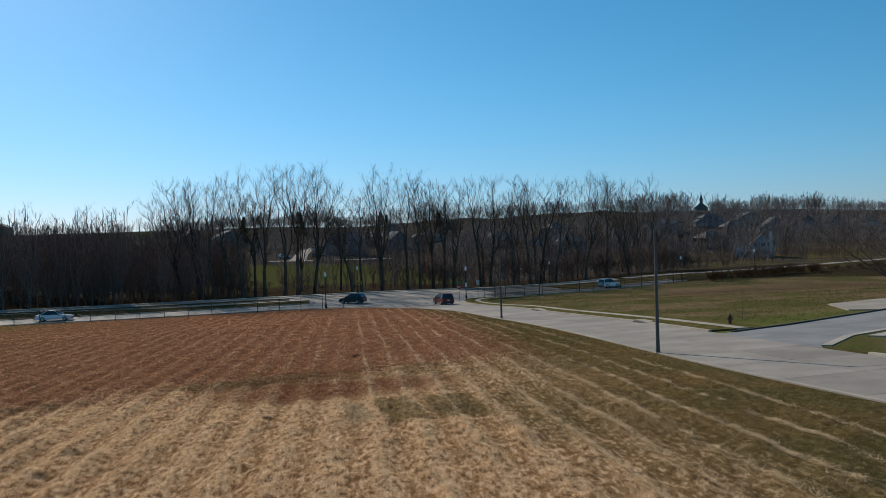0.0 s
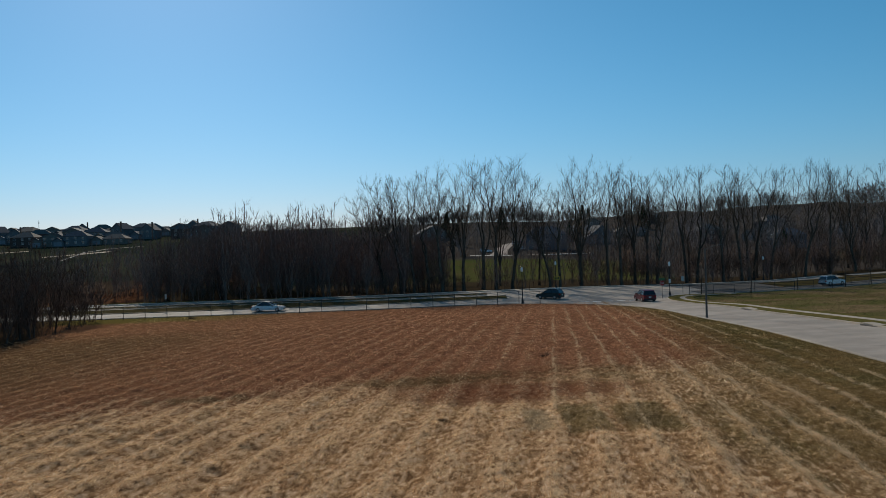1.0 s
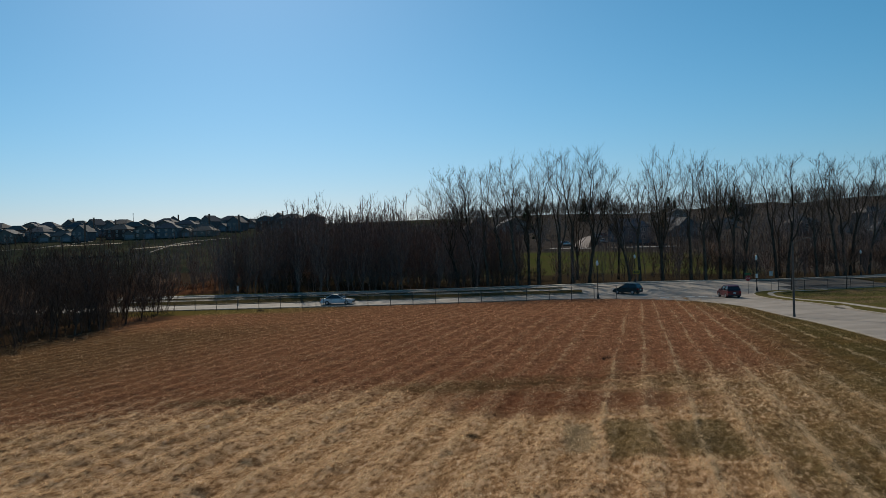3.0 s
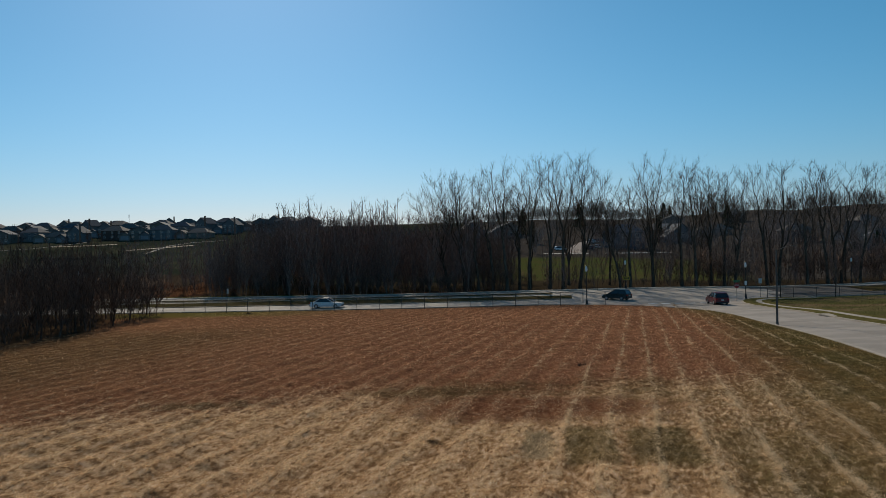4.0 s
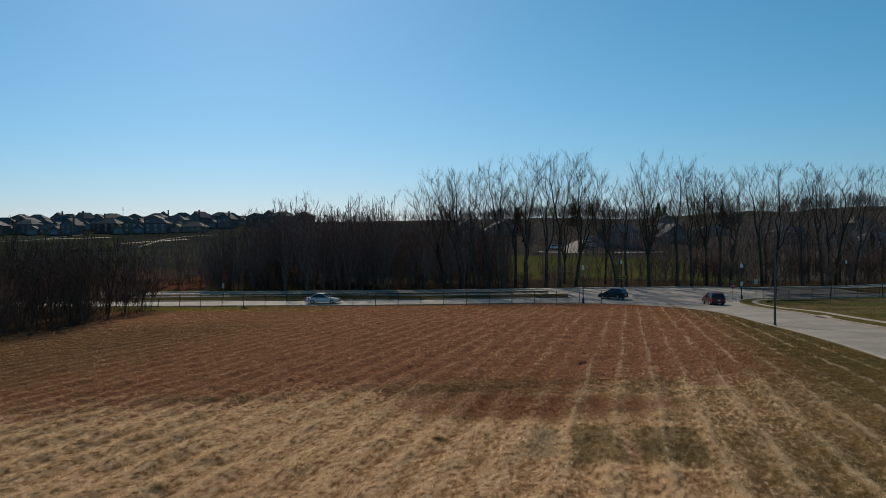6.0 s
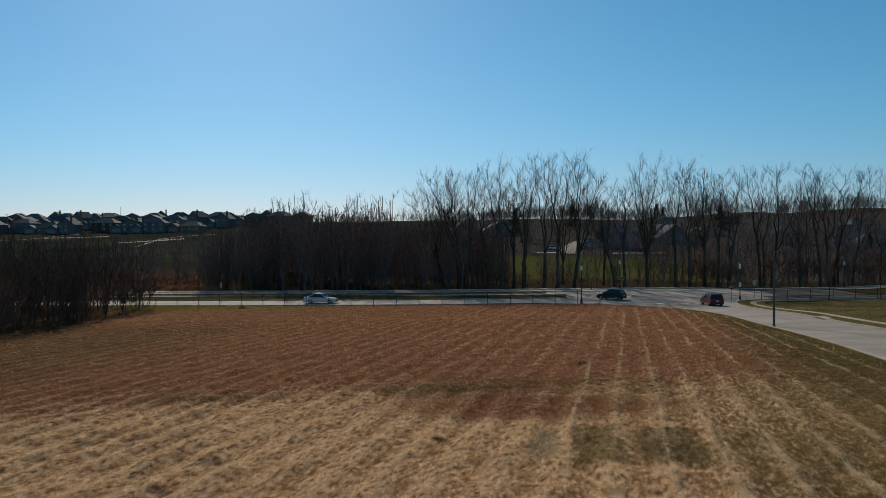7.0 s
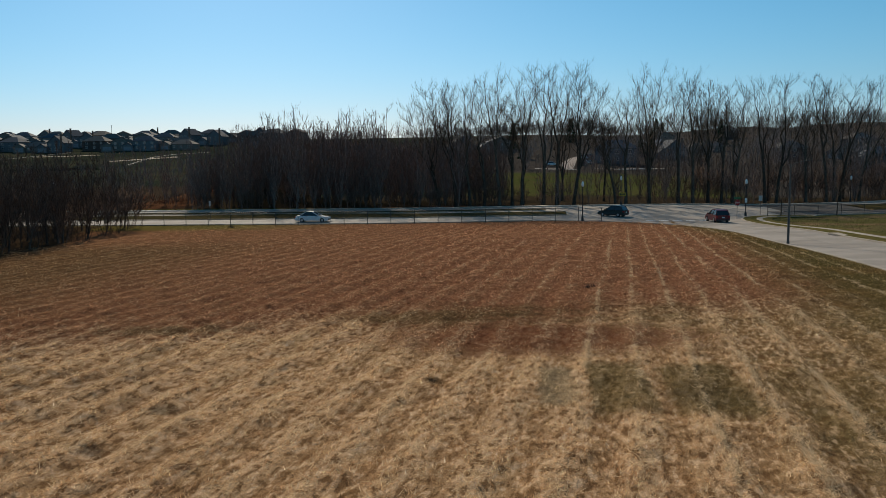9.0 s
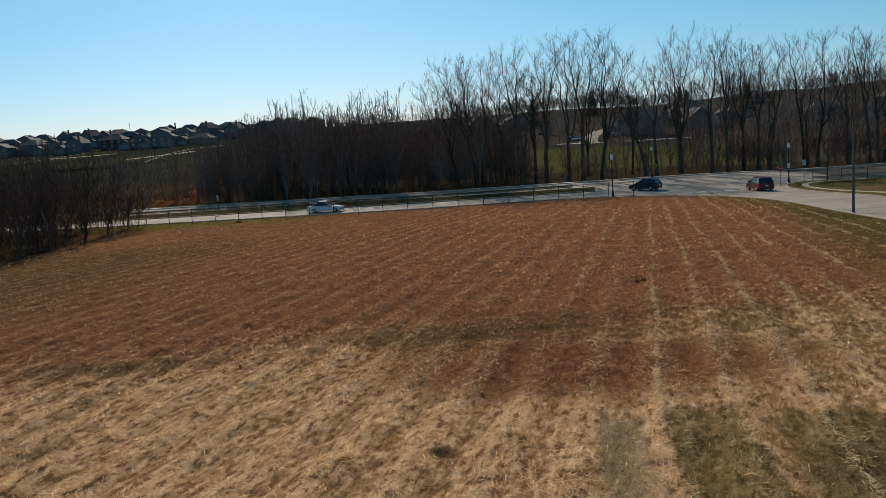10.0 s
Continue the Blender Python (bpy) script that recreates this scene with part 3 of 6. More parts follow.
gx = axis((-3000, -900, 300), (-900, -300, 60), (-300, -90, 10), (-90, -34, 2), (-34, -16, 0.4), (-16, 20, 0.25), (20, 24, 0.4), (24, 110, 2), (110, 400, 10), (400, 900, 60), (900, 3000, 300))
gy = axis((-900, -60, 120), (-60, 0, 6), (0, 12, 2), (12, 17, 0.4), (17, 46, 0.25), (46, 70, 0.4), (70, 200, 1.5), (200, 720, 8), (720, 1500, 60), (1500, 4200, 300))
GX, GY = np.meshgrid(gx, gy)
GZ = height(GX, GY) + thatch(GX, GY)
nx, ny = len(gx), len(gy)
ii, jj = np.meshgrid(np.arange(nx - 1), np.arange(ny - 1))
base = (jj * nx + ii).ravel()
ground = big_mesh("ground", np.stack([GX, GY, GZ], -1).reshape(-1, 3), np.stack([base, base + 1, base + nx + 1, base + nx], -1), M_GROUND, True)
tagged(ground, "mown prairie field of straw and russet stubble, meadow and hillside", "ground", kind="structure")

# ---- roads ----
MOUTH_L = bezier((23.9, 104), (24.4, 129.5), (4.0, 128.2), 9)
MOUTH_R = [(30.8, 104.0), (30.8, 114.0)] + bezier((30.8, 122), (30.0, 136.0), (36.0, 139.4), 6) + [(43.0, 142.2)]
ROAD_L = [(float(kerb_x(y)[0]), float(y)) for y in range(-40, 101, 4)] + MOUTH_L
ROAD_R = [(float(kerb_x(y)[1]), float(y)) for y in range(-40, 101, 4)] + MOUTH_R
side_road = strip_thing("road_side", ROAD_L, ROAD_R, 0.02, M_JOINT, "two-lane concrete side road joining the boulevard", "road", depth=0.2)
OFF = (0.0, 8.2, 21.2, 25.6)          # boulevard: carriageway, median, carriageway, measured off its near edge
X0 = -240
blvd_near = strip_thing("road_near_carriageway", edge_line(OFF[1], X0, 86), edge_line(OFF[0], X0, 86), 0.02, M_JOINT, "boulevard carriageway of pale concrete slabs", "road", depth=0.2)
blvd_far = strip_thing("road_far_carriageway", edge_line(OFF[3], X0, 80), edge_line(OFF[2], X0, 80), 0.02, M_JOINT, "boulevard carriageway under the shadows of bare trees", "road", depth=0.2)
cross = strip_thing("road_junction", edge_line(OFF[2] + 0.5, 3, 42), edge_line(OFF[1] - 0.5, 3, 42), 0.024, M_BOULEVARD, "concrete of the junction between the medians", "road", depth=0.2)
# eastward it narrows to one roadway behind a grass verge
strip_thing("road_centre", edge_line(OFF[2] + 0.5, 42, 58), edge_line(OFF[1] - 0.5, 42, 58), 0.04, M_DARKROAD, "dark middle of the wide boulevard", "road", depth=0.2)
EAST_X = [80 + 5.0 * k for k in range(45)]
EAST_SHIFT = [float(np.interp(x, (80, 92, 104, 125, 300), (0, -2.5, -6.5, -8.0, -8.0))) for x in EAST_X]
east_far = [(x, float(near_edge(x)) + OFF[3] + d) for x, d in zip(EAST_X, EAST_SHIFT)]
east_near = [(x, y - 4.4) for x, y in east_far]
strip_thing("road_east", east_far, east_near, 0.06, M_BOULEVARD, "pale concrete roadway leading on behind the meadow's hedge", "road", depth=0.2)
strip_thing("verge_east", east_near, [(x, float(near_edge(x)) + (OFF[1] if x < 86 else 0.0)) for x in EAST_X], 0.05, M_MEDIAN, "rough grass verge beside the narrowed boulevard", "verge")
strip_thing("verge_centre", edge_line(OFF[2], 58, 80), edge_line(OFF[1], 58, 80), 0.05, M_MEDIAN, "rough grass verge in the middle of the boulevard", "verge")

LANE_A = [(29.6, 50.3), (34.6, 52.0), (43.8, 56.4), (60, 64.5), (90, 79)]
LANE_B = [(28.6, 40.5), (32.4, 43.8), (45.0, 49.0), (62, 56.0), (93, 70)]


def fine_line(line, step=2.0):
    out = [line[0]]
    for (ax, ay), (bx, by) in zip(line, line[1:]):
        n = max(1, round(math.hypot(bx - ax, by - ay) / step))
        out += [(ax + (bx - ax) * k / n, ay + (by - ay) * k / n) for k in range(1, n + 1)]
    return out


LANE_A, LANE_B = fine_line(LANE_A), fine_line(LANE_B)
n = min(len(LANE_A), len(LANE_B))
LANE_A, LANE_B = LANE_A[:n], LANE_B[:n]
lane = strip_thing("road_lane", [(28.2, 50.6)] + LANE_A, [(28.0, 39.5)] + LANE_B, 0.035, M_ASPHALT, "grey asphalt lane branching from the side road", "road", depth=0.2)
strip_thing("pavement_apron", [(45.0, 60.0), (49, 68), (70, 76)], [(46.5, 57.4), (60, 64.9), (74, 71.6)], 0.09, M_GRAVEL, "pale gravel apron beside the lane", "pavement", depth=0.15)

# kerbs, verges and pavements
KERB = dict(material=M_KERB, category="kerb", depth=0.3)
strip_thing("kerb_field_side", ROAD_L, shifted(ROAD_L, -0.2), 0.06, label="pale concrete kerb between field and side road", **KERB)
R_LOW = [p for p in ROAD_R if p[1] < 38]
R_HIGH = [p for p in ROAD_R if p[1] > 50.5]
for k, line in enumerate((R_LOW, R_HIGH)):
    strip_thing(f"kerb_side_road_{k + 1}", line, shifted(line, 0.2), 0.14, label="pale concrete kerb of the side road", **KERB)
    strip_thing(f"verge_side_road_{k + 1}", shifted(line, 0.2), shifted(line, 1.9), 0.12, M_VERGE, "strip of rough grass between kerb and pavement", "verge")
    strip_thing(f"pavement_{k + 1}", shifted(line, 1.9), shifted(line, 2.65), 0.13, M_KERB, "pale concrete pavement beside the side road", "pavement")
    strip_thing(f"bank_{k + 1}", shifted(line, 2.65), shifted(line, 3.9), 0.10, M_VERGE, "grass bank behind the pavement", "verge")
# far kerb in the colour that carries its own shade
strip_thing("kerb_lane_far", LANE_A, shifted(LANE_A, -0.2), 0.13, label="lane kerb, dark colour standing for its shaded side", material=M_SHADEKERB, category="kerb", depth=0.3)
strip_thing("kerb_lane_near", LANE_B, shifted(LANE_B, 0.5), 0.05, label="pale kerb of the lane", **KERB)
for nm, o, d in (("near", OFF[0], -0.2), ("far", OFF[3], 0.25)):
    for k, (a, b) in enumerate(((X0, 3), (42, 86)) if nm == "near" else ((X0, 80),)):
        strip_thing(f"kerb_boulevard_{nm}_{k + 1}", edge_line(o, a, b), edge_line(o + d, a, b), 0.15, label="pale concrete kerb of the boulevard", **KERB)
strip_thing("pavement_far", edge_line(OFF[3] + 2.9, X0, 80), edge_line(OFF[3] + 1.5, X0, 80), 0.06, M_PATH, "pale concrete path on the far side of the boulevard", "pavement")
# the median, parted by a turning lane that narrows away from the junction
LANE_X = np.arange(-160, 9.1, 3.0)
LANE_W = np.interp(LANE_X, (-160, -52, -36, -29, -12, 6), (2.2, 2.2, 0.3, 0.3, 2.6, 3.0))
lane_far = [(float(x), float(near_edge(x)) + 17.6) for x in LANE_X]
lane_near = [(x, y - float(w)) for (x, y), w in zip(lane_far, LANE_W)]
verge_near = [(x, y) for x, y in zip(LANE_X, near_edge(LANE_X) + OFF[1])]
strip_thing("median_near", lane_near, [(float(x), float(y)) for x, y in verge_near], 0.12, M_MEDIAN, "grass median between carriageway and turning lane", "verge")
strip_thing("road_turning_lane", lane_far, lane_near, 0.05, M_BOULEVARD, "narrow concrete turning lane in the median", "road")
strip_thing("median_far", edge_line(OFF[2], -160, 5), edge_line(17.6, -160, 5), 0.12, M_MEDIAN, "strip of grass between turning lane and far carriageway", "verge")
strip_thing("kerb_median_near", edge_line(OFF[1] + 0.2, -160, 9), edge_line(OFF[1], -160, 9), 0.15, label="pale kerb round the grass median", **KERB)
strip_thing("kerb_turning_lane_near", lane_near, shifted(lane_near, 0.2), 0.15, label="pale kerb between grass and turning lane", **KERB)
strip_thing("kerb_turning_lane_far", edge_line(17.8, -160, 5), edge_line(17.6, -160, 5), 0.15, label="pale kerb between turning lane and grass", **KERB)
strip_thing("kerb_median_far", edge_line(OFF[2], -160, 5), edge_line(OFF[2] - 0.2, -160, 5), 0.15, label="pale kerb of the far carriageway", **KERB)
strip_thing("pavement_lane", shifted(LANE_B[3:], 1.3), shifted(LANE_B[3:], 2.2), 0.07, M_KERB, "pale concrete pavement beside the lane", "pavement")


# ---- bare trees ----
def grow_tree(seed, tall, fork=0.3, gens=6, spread=0.42, stems=1, girth=0.013, shoots=1.0, twig=0.014, spikes=6, up=0.05, splay=0.0):
    """Tubes of a leafless tree that forks again and again: (points, radii, sides) for its wood and for its twigs."""
    rng = random.Random(seed)
    wood, brush = [], []

    def bent(p, d, length, r0, r1, k, wiggle, lift):
        pts, rad, d = [p], [r0], d.normalized()
        for i in range(k):
            d = (d + Vector((rng.gauss(0, wiggle), rng.gauss(0, wiggle), rng.gauss(0, wiggle * 0.5) + lift))).normalized()
            p = p + d * (length / k)
            pts.append(p)
            rad.append(r0 + (r1 - r0) * (i + 1) / k)
        return pts, rad

    def turned(d, angle, azimuth):
        a = d.orthogonal().normalized()
        a.rotate(Matrix.Rotation(azimuth, 3, d))
        return (d * math.cos(angle) + a * math.sin(angle)).normalized()

    def along(pts, s):
        f = s * (len(pts) - 1)
        i = min(int(f), len(pts) - 2)
        return pts[i].lerp(pts[i + 1], f - i), (pts[i + 1] - pts[i]).normalized()

    def branch(p, d, length, r, gen):
        pts, rad = bent(p, d, length, r, r * 0.84, 3 if gen < 2 else 2, 0.045 + 0.008 * gen, up)
        (wood if r > 0.05 else brush).append((pts, rad, 7 if r > 0.15 else 4 if r > 0.06 else 3))
        end, dd = pts[-1], (pts[-1] - pts[-2]).normalized()
        if gen >= gens:
            for _ in range(spikes):
                q, e = along(pts, rng.uniform(0.1, 1.0))
                e = turned(e, rng.uniform(0.12, 0.6), rng.uniform(0, 6.28)) + Vector((0, 0, up * 2))
                brush.append(([q, q + e * length * rng.uniform(0.5, 1.25)], [twig, 0.005], 3))
            return
        n, phi = (3 if rng.random() < 0.3 else 2), rng.uniform(0, 6.28)
        for i in range(n):
            ang = spread * (rng.uniform(0.3, 0.6) if i == 0 else rng.uniform(0.75, 1.25))
            ln = length * (rng.uniform(0.8, 0.93) if i == 0 else rng.uniform(0.62, 0.85))
            branch(end, turned(dd, ang, phi + 6.28 * i / n + rng.gauss(0, 0.3)), ln, max(r * 0.84 * (0.84 if i == 0 else 0.62), twig * 1.25), gen + 1)
        if gen >= 1:
            for _ in range(int(shoots + rng.random())):
                q, e = along(pts, rng.uniform(0.15, 0.9))
                branch(q, turned(e, rng.uniform(0.45, 0.85), rng.uniform(0, 6.28)), length * rng.uniform(0.4, 0.65), max(r * 0.35, twig * 1.2), max(gen + 2, gens - 1))

    for k in range(stems):
        az = 6.28 * (k + rng.uniform(-0.3, 0.3)) / stems
        d = Vector((math.cos(az) * splay * rng.uniform(0.5, 1.2), math.sin(az) * splay * rng.uniform(0.5, 1.2), 1)).normalized()
        r0 = tall * girth * (1.0 if k == 0 else rng.uniform(0.6, 0.95))
        foot = Vector((math.cos(az), math.sin(az), 0)) * (0.04 * tall if stems > 1 else 0) * rng.random()
        trunk, rad = bent(foot + Vector((0, 0, -0.3)), d, tall * fork + 0.3, r0, r0 * 0.8, 4, 0.025, 0.03)
        rad[0] = r0 * 1.3
        wood.append((trunk, rad, 8 if stems == 1 else 4))
        branch(trunk[-1], (trunk[-1] - trunk[-2]).normalized(), 0.21 * (1 - fork) * tall * rng.uniform(0.85, 1.1), r0 * 0.8, 0)
    top = max(p.z for pts, _, _ in wood + brush for p in pts)
    k = tall / top
    return tuple([([p * k for p in pts], rad, n) for pts, rad, n in tubes] for tubes in (wood, brush))


def vase_tree(seed, tall, lean=0.0, width=7.0, side_n=3, clear=0.42, leaders=3, sides=9, subs=5, spikes=4, twig=0.016, girth=0.011, bare=0.2, open_=0.62, sprouts=4, fan=1.0, sub_n=3, twig_n=3):
    """Tubes of a leafless tree whose trunk parts into rising limbs, each with shorter and shorter side branches that end in fine sprays."""
    rng = random.Random(seed)
    wood, brush = [], []

    def curve(p, d, length, lift, k, wiggle):
        pts, d = [p], d.normalized()
        for _ in range(k):
            d = (d + Vector((rng.gauss(0, wiggle), rng.gauss(0, wiggle), lift))).normalized()
            pts.append(pts[-1] + d * (length / k))
        return pts

    def taper(a, b, n):
        return [a + (b - a) * i / (n - 1) for i in range(n)]

    def off(d, angle, azimuth):
        a = d.orthogonal().normalized()
        a.rotate(Matrix.Rotation(azimuth, 3, d))
        return (d * math.cos(angle) + a * math.sin(angle)).normalized()

    def at(pts, s):
        f = s * (len(pts) - 1)
        i = min(int(f), len(pts) - 2)
        return pts[i].lerp(pts[i + 1], f - i), (pts[i + 1] - pts[i]).normalized()

    def spray(pts, length, n):
        for _ in range(n):
            q, e = at(pts, rng.uniform(0.25, 1.0))
            e = off(e, rng.uniform(0.25, 0.75), rng.uniform(0, 6.28)) + Vector((0, 0, 0.06))
            brush.append(([q, q + e * length * rng.uniform(0.55, 1.2)], [twig, 0.004], twig_n))

    def side(p, d, length, r, n):
        pts = curve(p, d, length, 0.07, 3, 0.08)
        brush.append((pts, taper(r, twig * 1.2, 4), side_n))
        turn = rng.uniform(0, 6.28)
        for i in range(n):
            q, e = at(pts, 0.2 + 0.78 * (i + rng.random()) / n)
            turn += 2.4
            twigs = curve(q, off(e, rng.uniform(0.4, 0.7), turn), length * rng.uniform(0.28, 0.5), 0.12, 2, 0.06)
            brush.append((twigs, taper(twig * 1.3, twig, 3), sub_n))
            spray(twigs, length * 0.28, spikes)
        spray(pts, length * 0.35, spikes)

    r0 = tall * girth
    knee = Vector((lean * rng.uniform(0.3, 0.55), rng.gauss(0, 0.3), tall * clear))
    trunk = []
    for i in range(6):
        f = i / 5
        trunk.append(Vector((knee.x * f ** 1.5 + rng.gauss(0, 0.05), knee.y * f ** 1.5, -0.3 + (knee.z + 0.3) * f)))
    rad = taper(r0, r0 * 0.72, 6)
    rad[0] *= 1.3
    wood.append((trunk, rad, 8))
    az = rng.uniform(0, 6.28)
    for k in range(leaders):
        az += 6.28 / leaders + rng.gauss(0, 0.25)
        start = at(trunk, 1.0 if k == 0 else rng.uniform(0.72, 0.98))[0]
        reach = (0.3 if k == 0 and leaders > 2 else rng.uniform(0.55, 1.0)) * width * 0.5 * fan
        end = Vector((lean + math.cos(az) * reach, math.sin(az) * reach, tall * (rng.uniform(0.93, 0.97) if k < 2 else rng.uniform(0.78, 0.94))))
        bow = start.lerp(end, 0.5) + Vector((math.cos(az), math.sin(az), 0)) * reach * 0.22
        limb = []
        for i in range(8):
            f = i / 7
            limb.append(start * (1 - f) ** 2 + bow * (2 * f * (1 - f)) + end * f * f + Vector((rng.gauss(0, 0.012), rng.gauss(0, 0.012), 0)) * tall * (f > 0) * (f < 1))
        r = r0 * (0.66 if k == 0 else rng.uniform(0.46, 0.62))
        wood.append((limb, [twig * 1.6 + (r - twig * 1.6) * (1 - i / 7) ** 1.4 for i in range(8)], 5))
        run = (end - start).length
        turn = rng.uniform(0, 6.28)
        for i in range(sides):
            s = bare + (0.97 - bare) * (i + rng.random() * 0.8) / sides
            q, e = at(limb, s)
            turn += 2.4
            length = run * open_ * (0.47 - 0.25 * s) * rng.uniform(0.65, 1.2)
            side(q, off(e, rng.uniform(0.45, 0.75) + 0.2 * s, turn), length, max(r * (1 - s) * 0.45, twig * 1.6), subs)
        spray(limb[-2:], run * 0.09, spikes * 2)
    for _ in range(sprouts):
        q, e = at(trunk, rng.uniform(0.35, 0.95))
        side(q, off(e, rng.uniform(0.5, 0.9), rng.uniform(0, 6.28)), tall * rng.uniform(0.06, 0.12), twig * 1.6, max(2, subs - 2))
    top = max(p.z for pts, _, _ in wood + brush for p in pts)
    k = tall / top
    return tuple([([Vector((p.x, p.y, p.z * k)) for p in pts], rad, n) for pts, rad, n in tubes] for tubes in (wood, brush))


def tubes_to_arrays(tubes):
    """Vertices, quads and triangles; a straight twig is a thin three-sided spike."""
    verts, quads, tris, n0 = [], [], [], 0
    for pts, radii, n in tubes:
        d = (pts[-1] - pts[0]).normalized()
        a = d.orthogonal().normalized()
        b = d.cross(a)
        spike = len(pts) == 2
        if n == 1:                       # a far twig: one thin blade
            w = Vector((-d.y, d.x, 0.0)) if abs(d.z) < 0.95 else a
            w = w.normalized() * radii[0]
            verts += [tuple(pts[0] - w), tuple(pts[0] + w), tuple(pts[-1])]
            tris.append((n0, n0 + 1, n0 + 2))
            n0 += 3
            continue
        for p, r in zip(pts[:-1] if spike else pts, radii):
            for k in range(n):
                w = 2 * math.pi * k / n
                verts.append(tuple(p + r * (math.cos(w) * a + math.sin(w) * b)))
        if spike:
            verts.append(tuple(pts[-1]))
            tris += [(n0 + k, n0 + (k + 1) % n, n0 + n) for k in range(n)]
            n0 += n + 1
            continue
        for i in range(len(pts) - 1):
            for k in range(n):
                u, v = n0 + i * n + k, n0 + i * n + (k + 1) % n
                quads.append((u, v, v + n, u + n))
        n0 += len(pts) * n
    return np.array(verts, np.float32), np.array(quads, np.int32).reshape(-1, 4), np.array(tris, np.int32).reshape(-1, 3)


def make_tree(name, seed, label, category, bark, spray, group="", shape=grow_tree, **kw):
    ob = thing(name, 0, 0, -50.0, label=label, category=category, group=group)
    wood, brush = shape(seed, **kw)
    brush = [(p if n > 1 or len(p) == 2 else [p[0], p[-1]], rr, n) for p, rr, n in brush]
    for nm, tubes, m in (("trunk", wood, bark), ("crown", brush, spray)):
        v, f, tri = tubes_to_arrays(tubes)
        p = big_mesh(nm, v, f, m, tris=tri)
        p.parent = ob
    return ob


def plant(kinds, spots, seed, grow=(0.92, 1.08)):
    """Copies of the kinds of tree at spots of (x, y, scale); the first copies are the kinds themselves."""
    rng = random.Random(seed)
    used = set()
    for i, (x, y, s) in enumerate(spots):
        ob = kinds[i % len(kinds)]
        m = pose(x, y, hz(x, y) - 0.05, rng.gauss(0, 1.5), rng.gauss(0, 1.5), rng.uniform(0, 360))
        k = s * rng.uniform(*grow)
        if ob.name not in used:
            used.add(ob.name)
        else:
            ob = copy_thing(ob, m)
        ob.matrix_basis = m @ Matrix.Diagonal((k, k, k * rng.uniform(0.95, 1.05), 1))


# the tall row behind the boulevard: foot, sideways lean of the crown, height, crown width
TALL = "tall bare deciduous tree with ascending limbs, behind the boulevard"
ROW_WEST = [(-13.1, -3.3, 19.6, 8.5), (-10.2, -2.4, 21.8, 9.0), (-7.9, -1.4, 21.6, 7.0), (-5.3, -1.1, 21.8, 5.5), (-2.8, -1.7, 24.0, 6.5), (-0.6, -0.6, 20.0, 4.5), (0.9, 1.5, 23.4, 7.0),
            (4.7, 0.4, 24.3, 6.5), (7.0, 0.7, 24.4, 5.5), (9.9, 2.3, 24.4, 8.5), (17.3, -3.4, 17.2, 4.5), (19.0, -0.5, 20.0, 5.0), (23.1, -0.3, 24.4, 8.5), (28.4, -0.6, 22.8, 6.0), (31.2, -0.7, 23.9, 6.0)]
ROW_EAST = [(34.6, -0.3, 22.8, 5.5), (37.2, 0.2, 23.0, 7.0), (39.3, 1.2, 22.4, 6.0), (45.7, -1.5, 23.9, 7.5), (47.3, 1.9, 23.8, 7.0), (53.5, -0.8, 21.0, 6.0), (58.2, -2.5, 24.0, 7.0), (59.9, -0.2, 23.8, 6.5), (61.3, 3.5, 24.2, 7.5),
            (65.5, 4.0, 24.2, 7.0), (72.5, 4.0, 24.6, 7.5), (80.0, 1.0, 23.4, 8.0), (86.9, -2.5, 23.4, 9.0), (94.9, 1.2, 24.8, 12.0)]
rng = random.Random(4)
tall_kinds = []
for i, (x, lean, tall, width) in enumerate(ROW_WEST + ROW_EAST):
    broad = width > 8
    ob = make_tree("tall_tree", 200 + i, TALL, "tree", M_BARK, M_TWIG, "row of tall bare trees", vase_tree, tall=tall, lean=lean, width=width, clear=(0.40, 0.46, 0.34, 0.43, 0.37)[i % 5] - (0.08 if broad else 0),
                   leaders=(4, 3, 3, 2, 3)[i % 5] if not broad else 5, sides=13, subs=8, spikes=5, twig=0.0145, girth=0.0135, open_=0.85, sub_n=1, twig_n=1)
    y = float(near_edge(x)) + 32 + rng.uniform(-1.5, 2.5)
    ob.matrix_basis = pose(x, y, hz(x, y) - 0.05) @ Matrix.Diagonal((1, 1, 1.03, 1))
    tall_kinds.append(ob)
for i, x in enumerate(np.arange(-9, 105, 8.5)):
    x, s = x + rng.uniform(-2, 2), rng.uniform(0.66, 0.9)
    y, a = float(near_edge(x)) + 44 + rng.uniform(-3, 8), rng.uniform(0, 360)
    m = pose(x, y, hz(x, y) - 0.05, 0, 0, a)
    copy_thing(tall_kinds[(i * 5 + 2) % len(tall_kinds)], m).matrix_basis = m @ Matrix.Diagonal((s, s, s, 1))

# the front of the dense young wood
YOUNG = "slender leafless young tree in a dense dark wood"
young_kinds = [make_tree("young_tree", 40 + i, YOUNG, "tree", M_THICKET, M_THICKET, "dense young wood", vase_tree, tall=13.5, width=(3.2, 4.2, 3.6, 5.0, 4.0)[i], clear=(0.12, 0.07, 0.16, 0.05, 0.1)[i], leaders=(4, 5, 4, 6, 5)[i],
                         sides=10, subs=3, spikes=3, twig=0.023, girth=0.0055, bare=0.04, open_=0.55, sprouts=3, side_n=1, sub_n=1, twig_n=1) for i in range(5)]
spots = []
